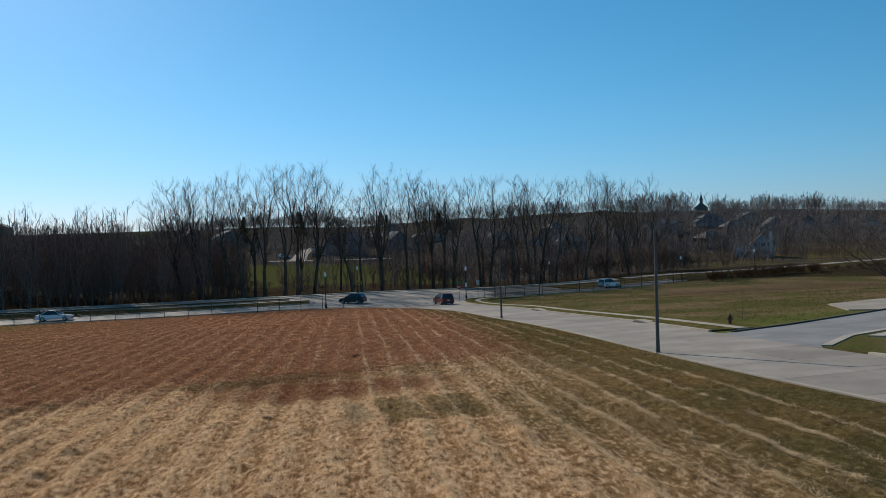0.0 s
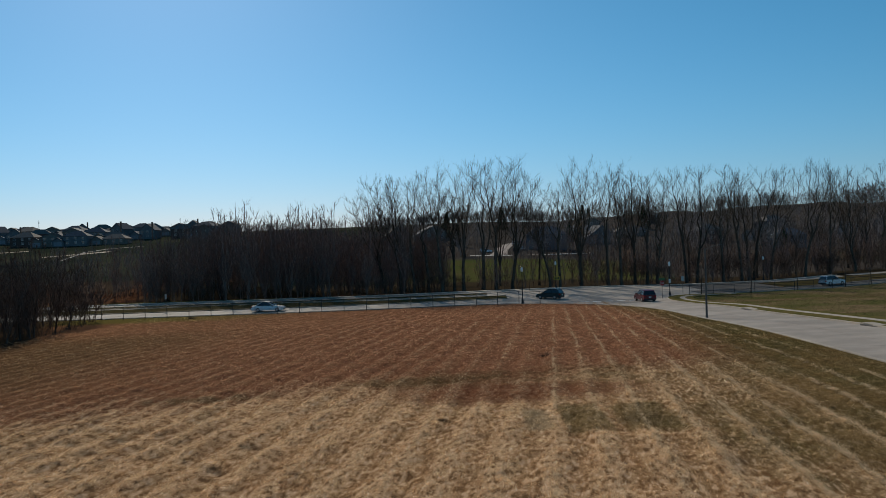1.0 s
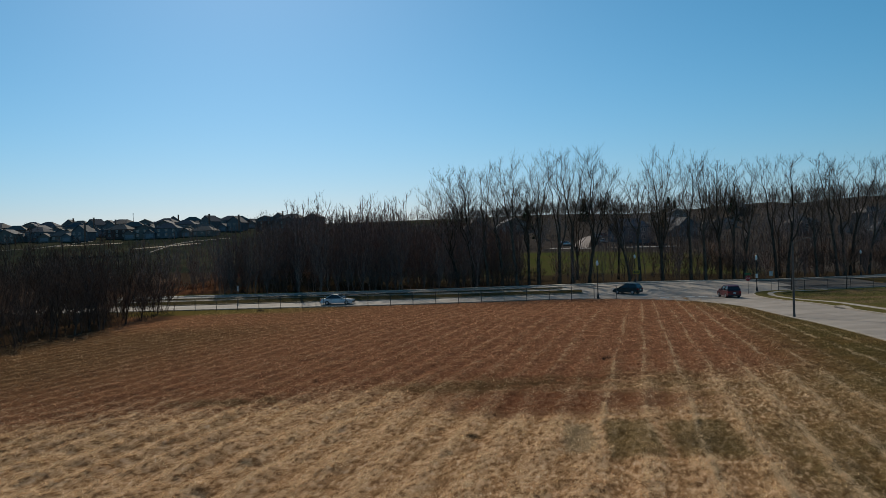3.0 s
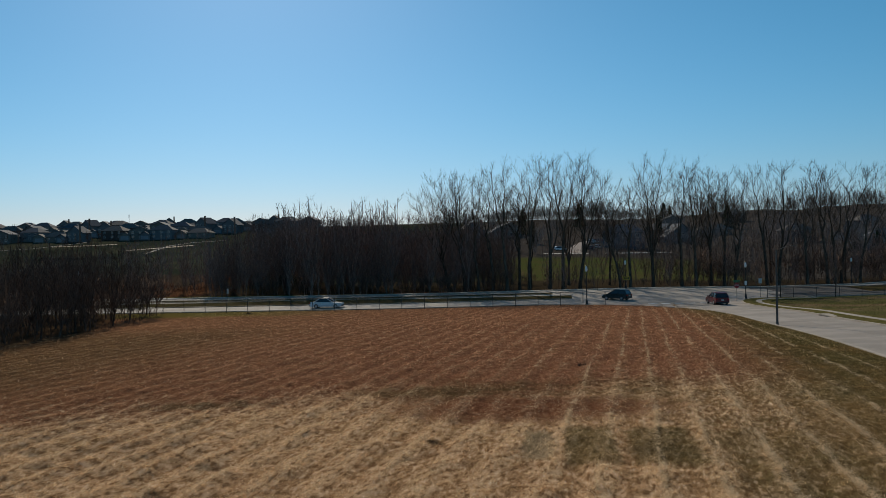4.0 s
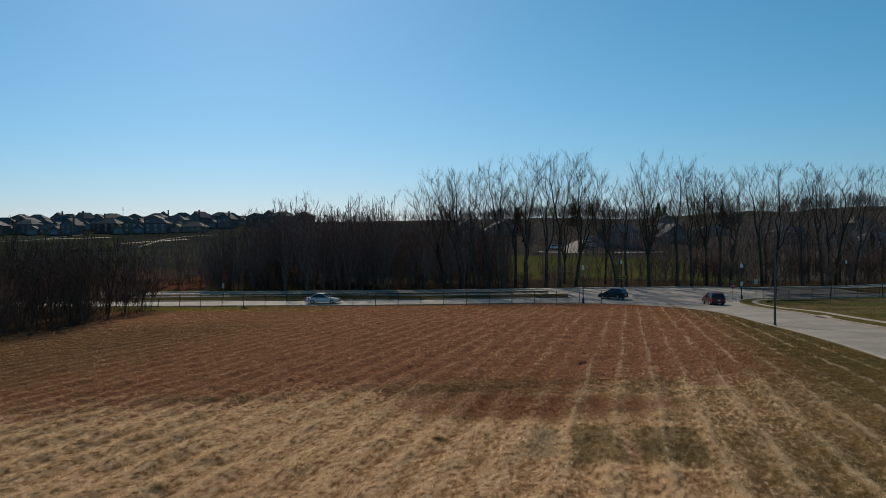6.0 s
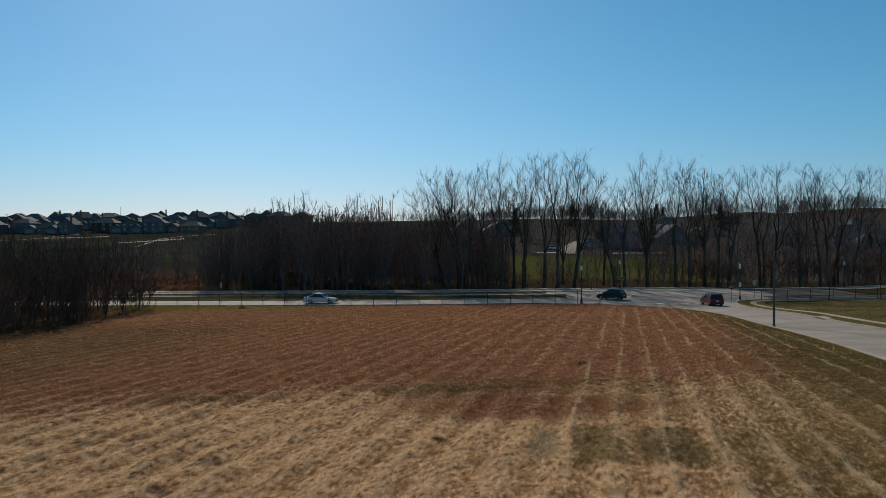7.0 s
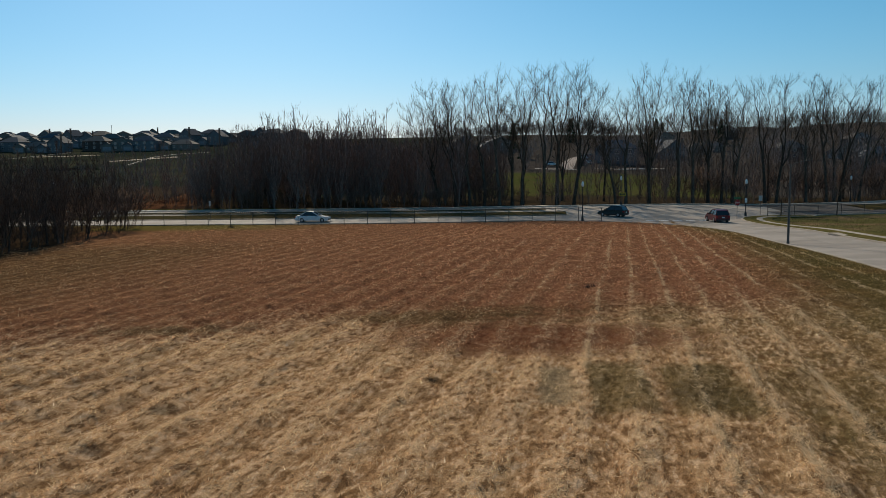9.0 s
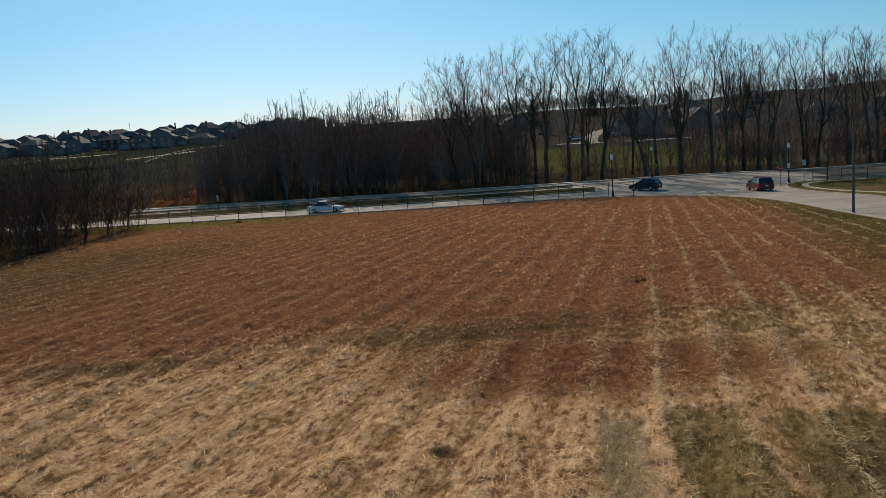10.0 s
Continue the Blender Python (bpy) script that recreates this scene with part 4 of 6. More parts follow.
for k in range(62):
    x = -58 + 49 * ((k * 0.618034) % 1)
    d = 28.5 + 9 * rng.random()
    s = rng.uniform(0.92, 1.12) * (1.12 if -44 < x < -22 else 1.0)
    if x < -46:
        s *= 0.95 - 0.03 * (-46 - x)
    spots.append((x, float(near_edge(x)) + d, s))
for k in range(18):       # thin outer edge of the wood
    x = rng.uniform(-74, -54)
    spots.append((x, float(near_edge(x)) + rng.uniform(29, 46), rng.uniform(0.7, 0.95)))
for k in range(64):       # understorey below the tall row
    x = rng.uniform(-12, 108) if k % 3 == 0 else rng.uniform(24, 108)
    spots.append((x, float(near_edge(x)) + rng.uniform(29.0, 42), rng.uniform(0.3, 0.55) * (1.35 if x > 24 else 1.0)))
thin = random.Random(31)
for k in range(13):       # slim saplings between the row and the park's lawn
    x = 3 + 22 * ((k * 0.618034 + 0.2) % 1)
    spots.append((x, float(near_edge(x)) + thin.uniform(31, 58), thin.uniform(0.5, 0.85)))
for k in range(14):       # trees round the houses beside the park
    x = 24 + 30 * ((k * 0.618034 + 0.5) % 1)
    spots.append((x, 326 + thin.uniform(-6, 6), thin.uniform(0.55, 0.95)))
plant(young_kinds, spots, 7)

# bushes: the wood at the field's side, the foot of the tree row, the slope beyond
BUSH = "tangled leafless bush with many thin dark stems"
bush_kinds = [make_tree("bush", 60 + i, BUSH, "bush", M_SIDESTEM, M_SIDESTEM, "leafless bushes", tall=5.0, fork=0.05, stems=(5, 6, 5)[i], splay=(0.6, 0.45, 0.75)[i], spread=0.5, gens=2, girth=0.006, twig=0.018, spikes=5,
                        up=0.05, shoots=1.3) for i in range(3)]
spots = []
for k in range(40):       # wood at the field's left side
    y = 62 + 60 * rng.random()
    x = -41.0 - 0.24 * max(y - 84, 0) - 18 * rng.random() ** 1.8
    spots.append((x, y, rng.uniform(0.8, 1.4)))
for k in range(56):
    x = rng.uniform(-60, -6) if k < 30 else rng.uniform(-6, 104)
    spots.append((x, float(near_edge(x)) + rng.uniform(28.2, 31), rng.uniform(0.35, 0.65) * (1.3 if x < -8 else 1.0)))
for k in range(16):
    x = rng.uniform(-9, 9)
    spots.append((x, float(near_edge(x)) + rng.uniform(29, 36), rng.uniform(0.5, 1.1)))
for k in range(16):
    x = rng.uniform(0, 26)
    spots.append((x, float(near_edge(x)) + rng.uniform(29, 50), rng.uniform(0.25, 0.5)))
for k in range(60):
    x = rng.uniform(98, 210)
    spots.append((x, float(near_edge(x)) + rng.uniform(28, 75), rng.uniform(0.5, 1.0)))
for k in range(60):
    x = rng.uniform(24, 112)
    spots.append((x, float(near_edge(x)) + rng.uniform(30, 40), rng.uniform(0.9, 1.6)))
plant(bush_kinds, spots, 9)
side_kinds = [make_tree("field_side_tree", 90 + i, "leafless tree at the dark wooded edge of the field", "tree", M_SIDESTEM, M_SIDESTEM, "trees at the field's side", vase_tree, tall=10.0, width=(5.0, 6.5, 4.5, 7.5)[i],
                        clear=(0.3, 0.2, 0.36, 0.15)[i], leaders=(3, 4, 3, 5)[i], sides=9, subs=5, spikes=4, twig=0.014, girth=0.011, bare=0.08, open_=0.75, sprouts=6, side_n=1, sub_n=1, twig_n=1) for i in range(4)]
# the row starts with unseen trees, added to cast shade on the field
plant(side_kinds, [(-41.8 - 0.24 * max(y - 84, 0) - 16 * rng.random() ** 1.5, y, rng.uniform(0.85, 1.22)) for y in np.linspace(52, 122, 54)], 12)
red_kinds = [make_tree("russet_bush", 64 + i, "russet brush on the slope beyond the boulevard", "bush", M_REDBRUSH, M_REDBRUSH, "russet brush", tall=2.2, fork=0.04, stems=9, splay=0.7, spread=0.5, gens=1, girth=0.006,
                       twig=0.014, spikes=7, up=0.05, shoots=2.0) for i in range(2)]
spots = [(x, float(near_edge(x)) + rng.uniform(31, 70), rng.uniform(0.7, 1.3)) for x in np.linspace(-100, -50, 50)]
plant(red_kinds, spots, 10)
hedge_kinds = [make_tree("hedge_bush", 300 + i, "bushy brown hedge shrub between meadow and boulevard", "bush", M_HEDGE, M_HEDGE, "hedge beside the boulevard", vase_tree, tall=2.2, width=3.0, clear=0.05, leaders=7, sides=8, subs=4, spikes=3,
                         twig=0.02, girth=0.012, bare=0.03, open_=1.0, sprouts=4, side_n=1, sub_n=1, twig_n=1) for i in range(3)]
spots = [(87 + 37 * ((k * 0.618034) % 1), -rng.uniform(2.2, 6.0), rng.uniform(0.6, 1.15)) for k in range(44)] + [(122 + 70 * ((k * 0.618034) % 1), -rng.uniform(2.0, 6.0), rng.uniform(0.4, 0.75)) for k in range(44)]
plant(hedge_kinds, [(x, float(near_edge(x)) + d, k) for x, d, k in spots], 14)


# ---- street furniture ----
def street_light(x, y, label):
    """A tapered steel pole with a davit arm over the road."""
    ob = thing("street_light", x, y, label=label, category="street light", group="street lights along the side road")
    bm = bmesh.new()
    tube(bm, [(0, 0, 0.25), (0, 0, 3.2), (0, 0, 6.4)], [0.10, 0.085, 0.06], 12)
    part("pole", bm, M_STEEL, ob)
    bm = bmesh.new()
    lathe(bm, [(0.15, 0), (0.15, 0.04), (0.12, 0.07), (0.115, 0.26), (0.1, 0.3)], 12)
    part("base", bm, M_STEEL, ob)
    bm = bmesh.new()
    tube(bm, [(0, 0, 6.2), (0.25, 0, 6.40), (0.7, 0, 6.58), (1.2, 0, 6.68)], [0.035, 0.03, 0.026, 0.024], 8)
    arm = part("arm", bm, M_STEEL, ob)
    bm = bmesh.new()
    prism(bm, [(1.15, 6.65), (1.65, 6.68), (1.64, 6.72), (1.3, 6.75), (1.15, 6.72)], -0.09, 0.09, bevel=0.02)
    part("luminaire", bm, M_STEEL, ob)
    return ob


street_light(21.1, 43.2, "galvanised steel street light pole at the field's edge")
street_light(23.95, 83.2, "galvanised steel street light pole at the field's edge")


def acorn_lamp(x, y, tall=5.1, label="black cast-iron lamp post with a white acorn globe"):
    ob = thing("lamp_post", x, y, label=label, category="lamp post", group="acorn lamp posts")
    bm = bmesh.new()
    lathe(bm, [(0.24, 0), (0.24, 0.1), (0.18, 0.16), (0.15, 0.55), (0.09, 0.72), (0.075, 0.8)], 12)
    part("base", bm, M_BLACK, ob)
    bm = bmesh.new()
    lathe(bm, [(0.07, 0.78), (0.05, tall - 0.95), (0.08, tall - 0.93), (0.08, tall - 0.88)], 10)
    part("pole", bm, M_BLACK, ob)
    bm = bmesh.new()
    lathe(bm, [(0.10, tall - 0.88), (0.16, tall - 0.78), (0.19, tall - 0.6), (0.15, tall - 0.36), (0.08, tall - 0.14)], 14)
    for f in bm.faces:
        f.smooth = True
    part("globe", bm, M_GLOBE, ob, "white opal globe")
    bm = bmesh.new()
    lathe(bm, [(0.11, tall - 0.14), (0.12, tall - 0.1), (0.04, tall - 0.04), (0.015, tall + 0.1)], 10)
    part("finial", bm, M_BLACK, ob)
    return ob


acorn_lamp(9.8, 128.0, 5.5)
corner_lamp = acorn_lamp(33.3, 138.0, 5.5, "black lamp post with white globe and small white sign")
bm = bmesh.new()
box(bm, -0.16, 0.16, -0.09, -0.07, 2.0, 2.65)
part("sign_plate", bm, M_SIGNWHITE, corner_lamp, "small white sign plate")
acorn_lamp(17.6, 156.9 + 1.0)
acorn_lamp(61.5, 178.5)
acorn_lamp(84.0, 162.0)
acorn_lamp(118.0, 190.0)
acorn_lamp(-62.3, 122.6, 6.6)


def sign_post(name, x, y, tall, turn, label, category):
    ob = thing(name, x, y, turn=turn, label=label, category=category)
    bm = bmesh.new()
    box(bm, -0.03, 0.03, -0.03, 0.03, 0, tall)
    part("post", bm, M_STEEL, ob)
    return ob


stop = sign_post("stop_sign", 30.85, 132.3, 2.75, 4, "red stop sign with a green street-name plate on a steel post", "road sign")
bm = bmesh.new()
lathe(bm, [(0.38, -0.045), (0.38, -0.03)], 8, (0, 0, 2.25), "y")
bmesh.ops.rotate(bm, verts=bm.verts, cent=(0, 0, 2.25), matrix=Matrix.Rotation(math.pi / 8, 3, "Y"))
part("sign_plate", bm, M_SIGNRED, stop, "red octagonal plate")
bm = bmesh.new()
box(bm, -0.45, 0.45, -0.012, 0.012, 2.78, 2.98)
part("name_plate", bm, M_SIGNGREEN, stop, "green street-name plate")


def writing(parent, text, size, at, material, name="lettering"):
    cu = bpy.data.curves.new(name, "FONT")
    cu.body, cu.size, cu.align_x, cu.align_y, cu.extrude = text, size, "CENTER", "CENTER", 0.002
    ob = bpy.data.objects.new(name, cu)
    me = bpy.data.meshes.new_from_object(ob)
    bpy.data.objects.remove(ob)
    me.materials.append(material)
    ob = new(name, me)
    ob.parent = parent
    ob.matrix_basis = pose(*at, 90, 0, 0)
    return ob


writing(stop, "STOP", 0.26, (0, -0.051, 2.25), M_SIGNWHITE)
post = sign_post("sign_post", 36.2, 141.6, 2.9, 0, "grey sign plate on a steel post at the corner", "road sign")
bm = bmesh.new()
box(bm, -0.25, 0.25, -0.06, -0.035, 2.1, 2.85, 0.006)
part("sign_plate", bm, M_SIGNBACK, post)
warn = sign_post("warning_sign", 17.75, 157.3, 2.3, 0, "yellow warning sign with a black two-headed arrow", "road sign")
bm = bmesh.new()
box(bm, -0.6, 0.6, -0.06, -0.035, 1.65, 2.2, 0.01)
plate = part("sign_plate", bm, M_SIGNYELLOW, warn)
bm = bmesh.new()
prism(bm, [(-0.5, 1.925), (-0.25, 2.13), (-0.25, 2.0), (0.25, 2.0), (0.25, 2.13), (0.5, 1.925), (0.25, 1.72), (0.25, 1.85), (-0.25, 1.85), (-0.25, 1.72)], -0.068, -0.062)
part("arrow", bm, M_BLACK, plate, "black two-headed arrow")

mark = sign_post("sign_post", -45.2, 135.4, 2.75, 10, "weathered steel post with a narrow grey plate in the median", "road sign")
bm = bmesh.new()
box(bm, -0.15, 0.15, -0.06, -0.035, 1.9, 2.7, 0.006)
part("sign_plate", bm, M_SIGNBACK, mark)

# hydrant and marker stake
hyd = thing("fire_hydrant", 32.5, 55.7, label="rusty red fire hydrant in the grass", category="hydrant")
bm = bmesh.new()
lathe(bm, [(0.17, 0), (0.17, 0.05), (0.11, 0.08), (0.11, 0.52), (0.15, 0.55), (0.15, 0.6), (0.11, 0.7), (0.04, 0.76), (0.035, 0.82)], 12)
part("barrel", bm, M_HYDRANT, hyd)
for nm, a, b in (("outlet", (0.09, 0, 0.44), (0.2, 0, 0.44)), ("outlet", (-0.09, 0, 0.44), (-0.2, 0, 0.44)), ("pumper_outlet", (0, -0.09, 0.4), (0, -0.22, 0.4))):
    bm = bmesh.new()
    tube(bm, [a, b], [0.06, 0.06], 10)
    part(nm, bm, M_HYDRANT, hyd)
stake = thing("marker_stake", 35.4, 58.9, label="thin grey marker stake in the meadow", category="stake")
bm = bmesh.new()
tube(bm, [(0, 0, -0.1), (0.01, 0, 0.75)], [0.02, 0.018], 6)
part("stake", bm, M_STEEL, stake)
for y in (64.0, 93.0):
    x = float(kerb_x(y)[1])
    inlet = thing("kerb_inlet", x, y, label="concrete kerb inlet with a dark block for the shade in the drain opening", category="drain")
    bm = bmesh.new()
    box(bm, 0.0, 0.8, -1.5, 1.5, 0.10, 0.165, 0.02)
    part("cover_slab", bm, M_KERB, inlet)
    # solid dark block in place of the shaded hollow under the slab
    bm = bmesh.new()
    box(bm, -0.25, 0.6, -1.2, 1.2, -0.02, 0.1)
    part("opening", bm, M_JOINT, inlet, "dark block for the shade in the drain opening")


# ---- fences ----
def fence(line, label, tall=1.8, step=3.15, mid=False):
    """Thin steel posts with a top rail, a bottom rail and wires, along a line of (x, y)."""
    ob = thing("fence", *line[0], label=label, category="fence")
    inv = ob.matrix_basis.inverted()
    ds = [0.0]
    for (ax, ay), (bx, by) in zip(line, line[1:]):
        ds.append(ds[-1] + math.hypot(bx - ax, by - ay))
    spots = []
    for d in np.arange(0, ds[-1], step):
        x, y = np.interp(d, ds, [p[0] for p in line]), np.interp(d, ds, [p[1] for p in line])
        spots.append(inv @ Vector((x, y, hz(x, y))))
    bm = bmesh.new()
    lathe(bm, [(0.042, -0.2), (0.042, tall + 0.02), (0.05, tall + 0.03), (0.012, tall + 0.07)], 6)
    me = bpy.data.meshes.new("fence_post")
    bm.to_mesh(me)
    bm.free()
    me.materials.append(M_FENCE)
    for p in spots:
        o = new("post", me)
        o.parent = ob
        o.location = p
    for nm, h, r in (("top_rail", tall - 0.03, 0.045 if mid else 0.034), ("bottom_rail", 0.7 if mid else 0.14, 0.045 if mid else 0.026), ("wire", 0.5, 0.003), ("wire", 0.8, 0.003), ("wire", 1.1, 0.003), ("wire", 1.4, 0.003)):
        bm = bmesh.new()
        tube(bm, [p + Vector((0, 0, h)) for p in spots], [r] * len(spots), 4)
        part(nm, bm, M_FENCE, ob)
    return ob


fence(edge_line(-1.3, -66, 3) + [(7.0, 127.6), (10.5, 128.0), (14.0, 126.6)], "thin dark steel fence with a top rail between field and boulevard")
fence([(36.5, 138.6)] + edge_line(-1.4, 39, 125), "dark steel fence with two rails beside the boulevard", 1.6, 4.1, True)

# young street trees beside the boulevard
street_kinds = [make_tree("street_tree", 70 + i, "young bare street tree in the verge of the boulevard", "tree", M_BARK, M_TWIG, "young street trees", tall=5.2, fork=0.3, spread=0.45,
                          gens=4, girth=0.017, twig=0.013, spikes=5) for i in range(2)]
plant(street_kinds, [(38.5, 139.3, 1.0), (47.5, 143.4, 1.05), (56.5, 147.3, 1.0), (66.0, 151.3, 1.1), (71.5, 153.8, 0.9), (80.0, 157.4, 1.0), (12.6, 154.6, 0.55)], 8)
edge_kinds = [make_tree("edge_tree", 80, "bare spreading tree beside the concrete apron", "tree", M_BARK, M_TWIG, "", vase_tree, tall=9.5, width=12.0, clear=0.14, leaders=7, sides=10, subs=6, spikes=4, twig=0.007, girth=0.016, bare=0.1, open_=0.9, fan=1.15)]
plant(edge_kinds, [(61.2, 74.6, 1.1)], 9)


# ---- vehicles ----
def car(name, x, y, turn, label, paint, size, kind):
    """A car, its nose along its own +x."""
    L, W, T = size
    ob = thing(name, x, y, hz(x, y) + 0.02, turn, label, "car", "cars on the roads")
    h, w = L / 2, W / 2
    belt = T * (0.62 if kind != "sedan" else 0.64)
    if kind == "suv":
        low = [(-h, 0.42), (-h + 0.02, belt * 0.98), (-h + 0.25, belt + 0.02), (h * 0.38, belt), (h * 0.9, belt * 0.88), (h, belt * 0.66), (h, 0.38), (h * 0.93, 0.26), (-h * 0.93, 0.28)]
        cab = [(-h + 0.12, belt - 0.02), (-h + 0.42, T - 0.1), (-h + 0.7, T), (h * 0.02, T), (h * 0.46, belt - 0.02)]
    elif kind == "hatch":
        low = [(-h, 0.40), (-h + 0.03, belt * 0.95), (-h + 0.2, belt), (h * 0.35, belt), (h * 0.86, belt * 0.84), (h, belt * 0.6), (h, 0.36), (h * 0.92, 0.24), (-h * 0.93, 0.26)]
        cab = [(-h + 0.1, belt - 0.02), (-h + 0.45, T - 0.12), (-h + 0.75, T), (h * 0.02, T), (h * 0.52, belt - 0.02)]
    else:
        low = [(-h, 0.42), (-h + 0.05, belt * 0.93), (-h + 0.7, belt * 1.0), (h * 0.3, belt * 0.97), (h * 0.88, belt * 0.8), (h, belt * 0.58), (h, 0.34), (h * 0.93, 0.22), (-h * 0.93, 0.25)]
        cab = [(-h * 0.72, belt - 0.03), (-h * 0.36, T - 0.06), (-h * 0.2, T), (h * 0.06, T), (h * 0.42, belt - 0.04)]
    bm = bmesh.new()
    prism(bm, low, -w, w, 0.05, belt * 0.8, 0.05)
    body = part("body", bm, paint, ob)
    bm = bmesh.new()
    prism(bm, cab, -w + 0.06, w - 0.06, 0.17, belt + 0.1, 0.03)
    part("glasshouse", bm, M_GLASS, ob, "dark tinted glass")
    bm = bmesh.new()
    tops = [p for p in cab if p[1] > T - 0.2]
    prism(bm, [(tops[0][0] - 0.03, tops[0][1] + 0.012), (tops[1][0], T + 0.02), (tops[-1][0] + 0.06, T + 0.015), (tops[-1][0] + 0.04, T - 0.05), (tops[1][0], T - 0.04)], -w + 0.20, w - 0.20, bevel=0.012)
    part("roof", bm, paint, ob)
    for s in (-1, 1):
        for fx in (0.02, 0.5, 0.98):                 # pillars
            a = Vector((cab[0][0] + (cab[-1][0] - cab[0][0]) * fx, s * (w - 0.055), belt))
            b = Vector((tops[0][0] + (tops[-1][0] - tops[0][0]) * fx, s * (w - 0.225), T - 0.04))
            bm = bmesh.new()
            tube(bm, [a, b], [0.05, 0.04], 5)
            part("pillar", bm, paint if fx != 0.5 else M_TRIM, body)
        bm = bmesh.new()
        box(bm, h * 0.36, h * 0.36 + 0.2, s * (w + 0.09) - 0.09, s * (w + 0.09) + 0.09, belt - 0.02, belt + 0.13, 0.03)
        part("mirror", bm, paint, body)
        bm = bmesh.new()
        box(bm, h - 0.22, h - 0.005, s * (w - 0.26) - 0.2, s * (w - 0.26) + 0.2, belt * 0.62, belt * 0.76, 0.03)
        part("headlight", bm, M_LAMPWHITE, body, "clear headlight")
        bm = bmesh.new()
        box(bm, -h - 0.012, -h + 0.2, s * (w - 0.16) - 0.14, s * (w - 0.16) + 0.14, belt * 0.68, belt * 0.9, 0.03)
        part("tail_light", bm, M_LAMPRED, body, "red tail light")
        for k in (0.33, -0.3):
            bm = bmesh.new()
            box(bm, h * k - 0.09, h * k + 0.09, s * (w + 0.005) - 0.012, s * (w + 0.005) + 0.012, belt - 0.16, belt - 0.12)
            part("door_handle", bm, M_TRIM, body)
    for bx, nm in ((-h - 0.02, "rear_bumper"), (h - 0.1, "front_bumper")):
        bm = bmesh.new()
        box(bm, bx, bx + 0.12, -w * 0.95, w * 0.95, 0.3, 0.52, 0.04)
        part(nm, bm, M_TRIM, body)
    bm = bmesh.new()
    box(bm, -h - 0.03, -h - 0.01, -0.17, 0.17, belt * 0.62, belt * 0.62 + 0.16)
    part("number_plate", bm, M_SIGNWHITE, body, "plain pale number plate")
    r = 0.36 if kind == "suv" else 0.31
    for sx in (-0.58, 0.62):
        for s in (-1, 1):
            bm = bmesh.new()
            lathe(bm, [(r * 0.62, -0.11), (r * 0.93, -0.115), (r, -0.08), (r, 0.08), (r * 0.93, 0.115), (r * 0.62, 0.11)], 20, (h * sx, s * (w - 0.10), r), "y")
            tyre = part("wheel", bm, M_RUBBER, ob, "black tyre on an alloy rim")
            bm = bmesh.new()
            lathe(bm, [(r * 0.6, -0.118), (r * 0.5, -0.10), (r * 0.12, -0.122), (r * 0.12, 0.122), (r * 0.5, 0.10), (r * 0.6, 0.118)], 16, (h * sx, s * (w - 0.10), r), "y")
            part("rim", bm, M_ALLOY, tyre)
    return ob


P_RED = plain("red_car_paint", (0.13, 0.006, 0.012), 0.3, 0.1, 1.5, 0.1, 0.35, 0.15)
P_SILVER = plain("silver_car_paint", (0.50, 0.52, 0.54), 0.28, 0.35, 1.5, 0.08, 0.5, 0.6)
P_WHITE = plain("white_car_paint", (0.62, 0.64, 0.66), 0.28, 0.1, 1.5, 0.06, 0.5, 0.6)
P_GREEN = plain("dark_green_car_paint", (0.006, 0.014, 0.013), 0.3, 0.1, 1.5, 0.1, 0.35, 0.2)
car("red_suv", 27.0, 126.0, 97, "dark red sport utility car waiting at the junction", P_RED, (4.5, 1.82, 1.66), "suv")
car("green_hatchback", 14.5, 135.8, 148, "dark green hatchback turning across the junction", P_GREEN, (4.1, 1.74, 1.55), "hatch")
car("silver_suv", 66.0, 156.6, 23, "silver sport utility car driving along the boulevard", P_SILVER, (4.6, 1.85, 1.68), "suv")
car("silver_sedan", -27.5, 128.6, 2, "silver saloon car driving along the boulevard", P_WHITE, (4.75, 1.83, 1.46), "sedan")


# ---- hillside suburb ----
def wall_paint(name, colour):
    return plain(name, colour, 0.8, 0.0, 0.6, 0.18, 0.2)


# greys of walls and shingles lean to blue, standing in for distance haze
W_TAN, W_GREY, W_BLUE, W_WHITE, W_BROWN = (wall_paint(n, c) for n, c in (("tan_siding", (0.17, 0.15, 0.13)), ("grey_siding", (0.145, 0.148, 0.152)), ("blue_grey_siding", (0.105, 0.122, 0.142)),
                                                                        ("white_siding", (0.55, 0.50, 0.46)), ("brick_front", (0.10, 0.07, 0.06))))
W_PALE = wall_paint("pale_blue_siding", (0.34, 0.39, 0.43))
R_GREY, R_BROWN, R_DARK = (plain(n, c, 0.9, 0.0, 1.5, 0.3, 0.15) for n, c in (("grey_shingles", (0.12, 0.13, 0.145)), ("brown_shingles", (0.13, 0.115, 0.105)), ("dark_shingles", (0.08, 0.09, 0.105))))
M_DOORW = plain("garage_door_grey", (0.22, 0.23, 0.25), 0.6)
M_BRICK = plain("chimney_brick", (0.25, 0.13, 0.09), 0.9, 0.0, 4.0, 0.3)


def gable_roof(bm, w, d, z, rise, over=0.5, thick=0.22, cx=0.0, cy=0.0):
    """Two slopes with the ridge along y."""
    for s in (-1, 1):
        a = [(cx + s * (w / 2 + over), z - rise * over * 2 / w), (cx, z + rise), (cx, z + rise + thick), (cx + s * (w / 2 + over), z - rise * over * 2 / w + thick)]
        prism(bm, a, cy - d / 2 - over, cy + d / 2 + over)


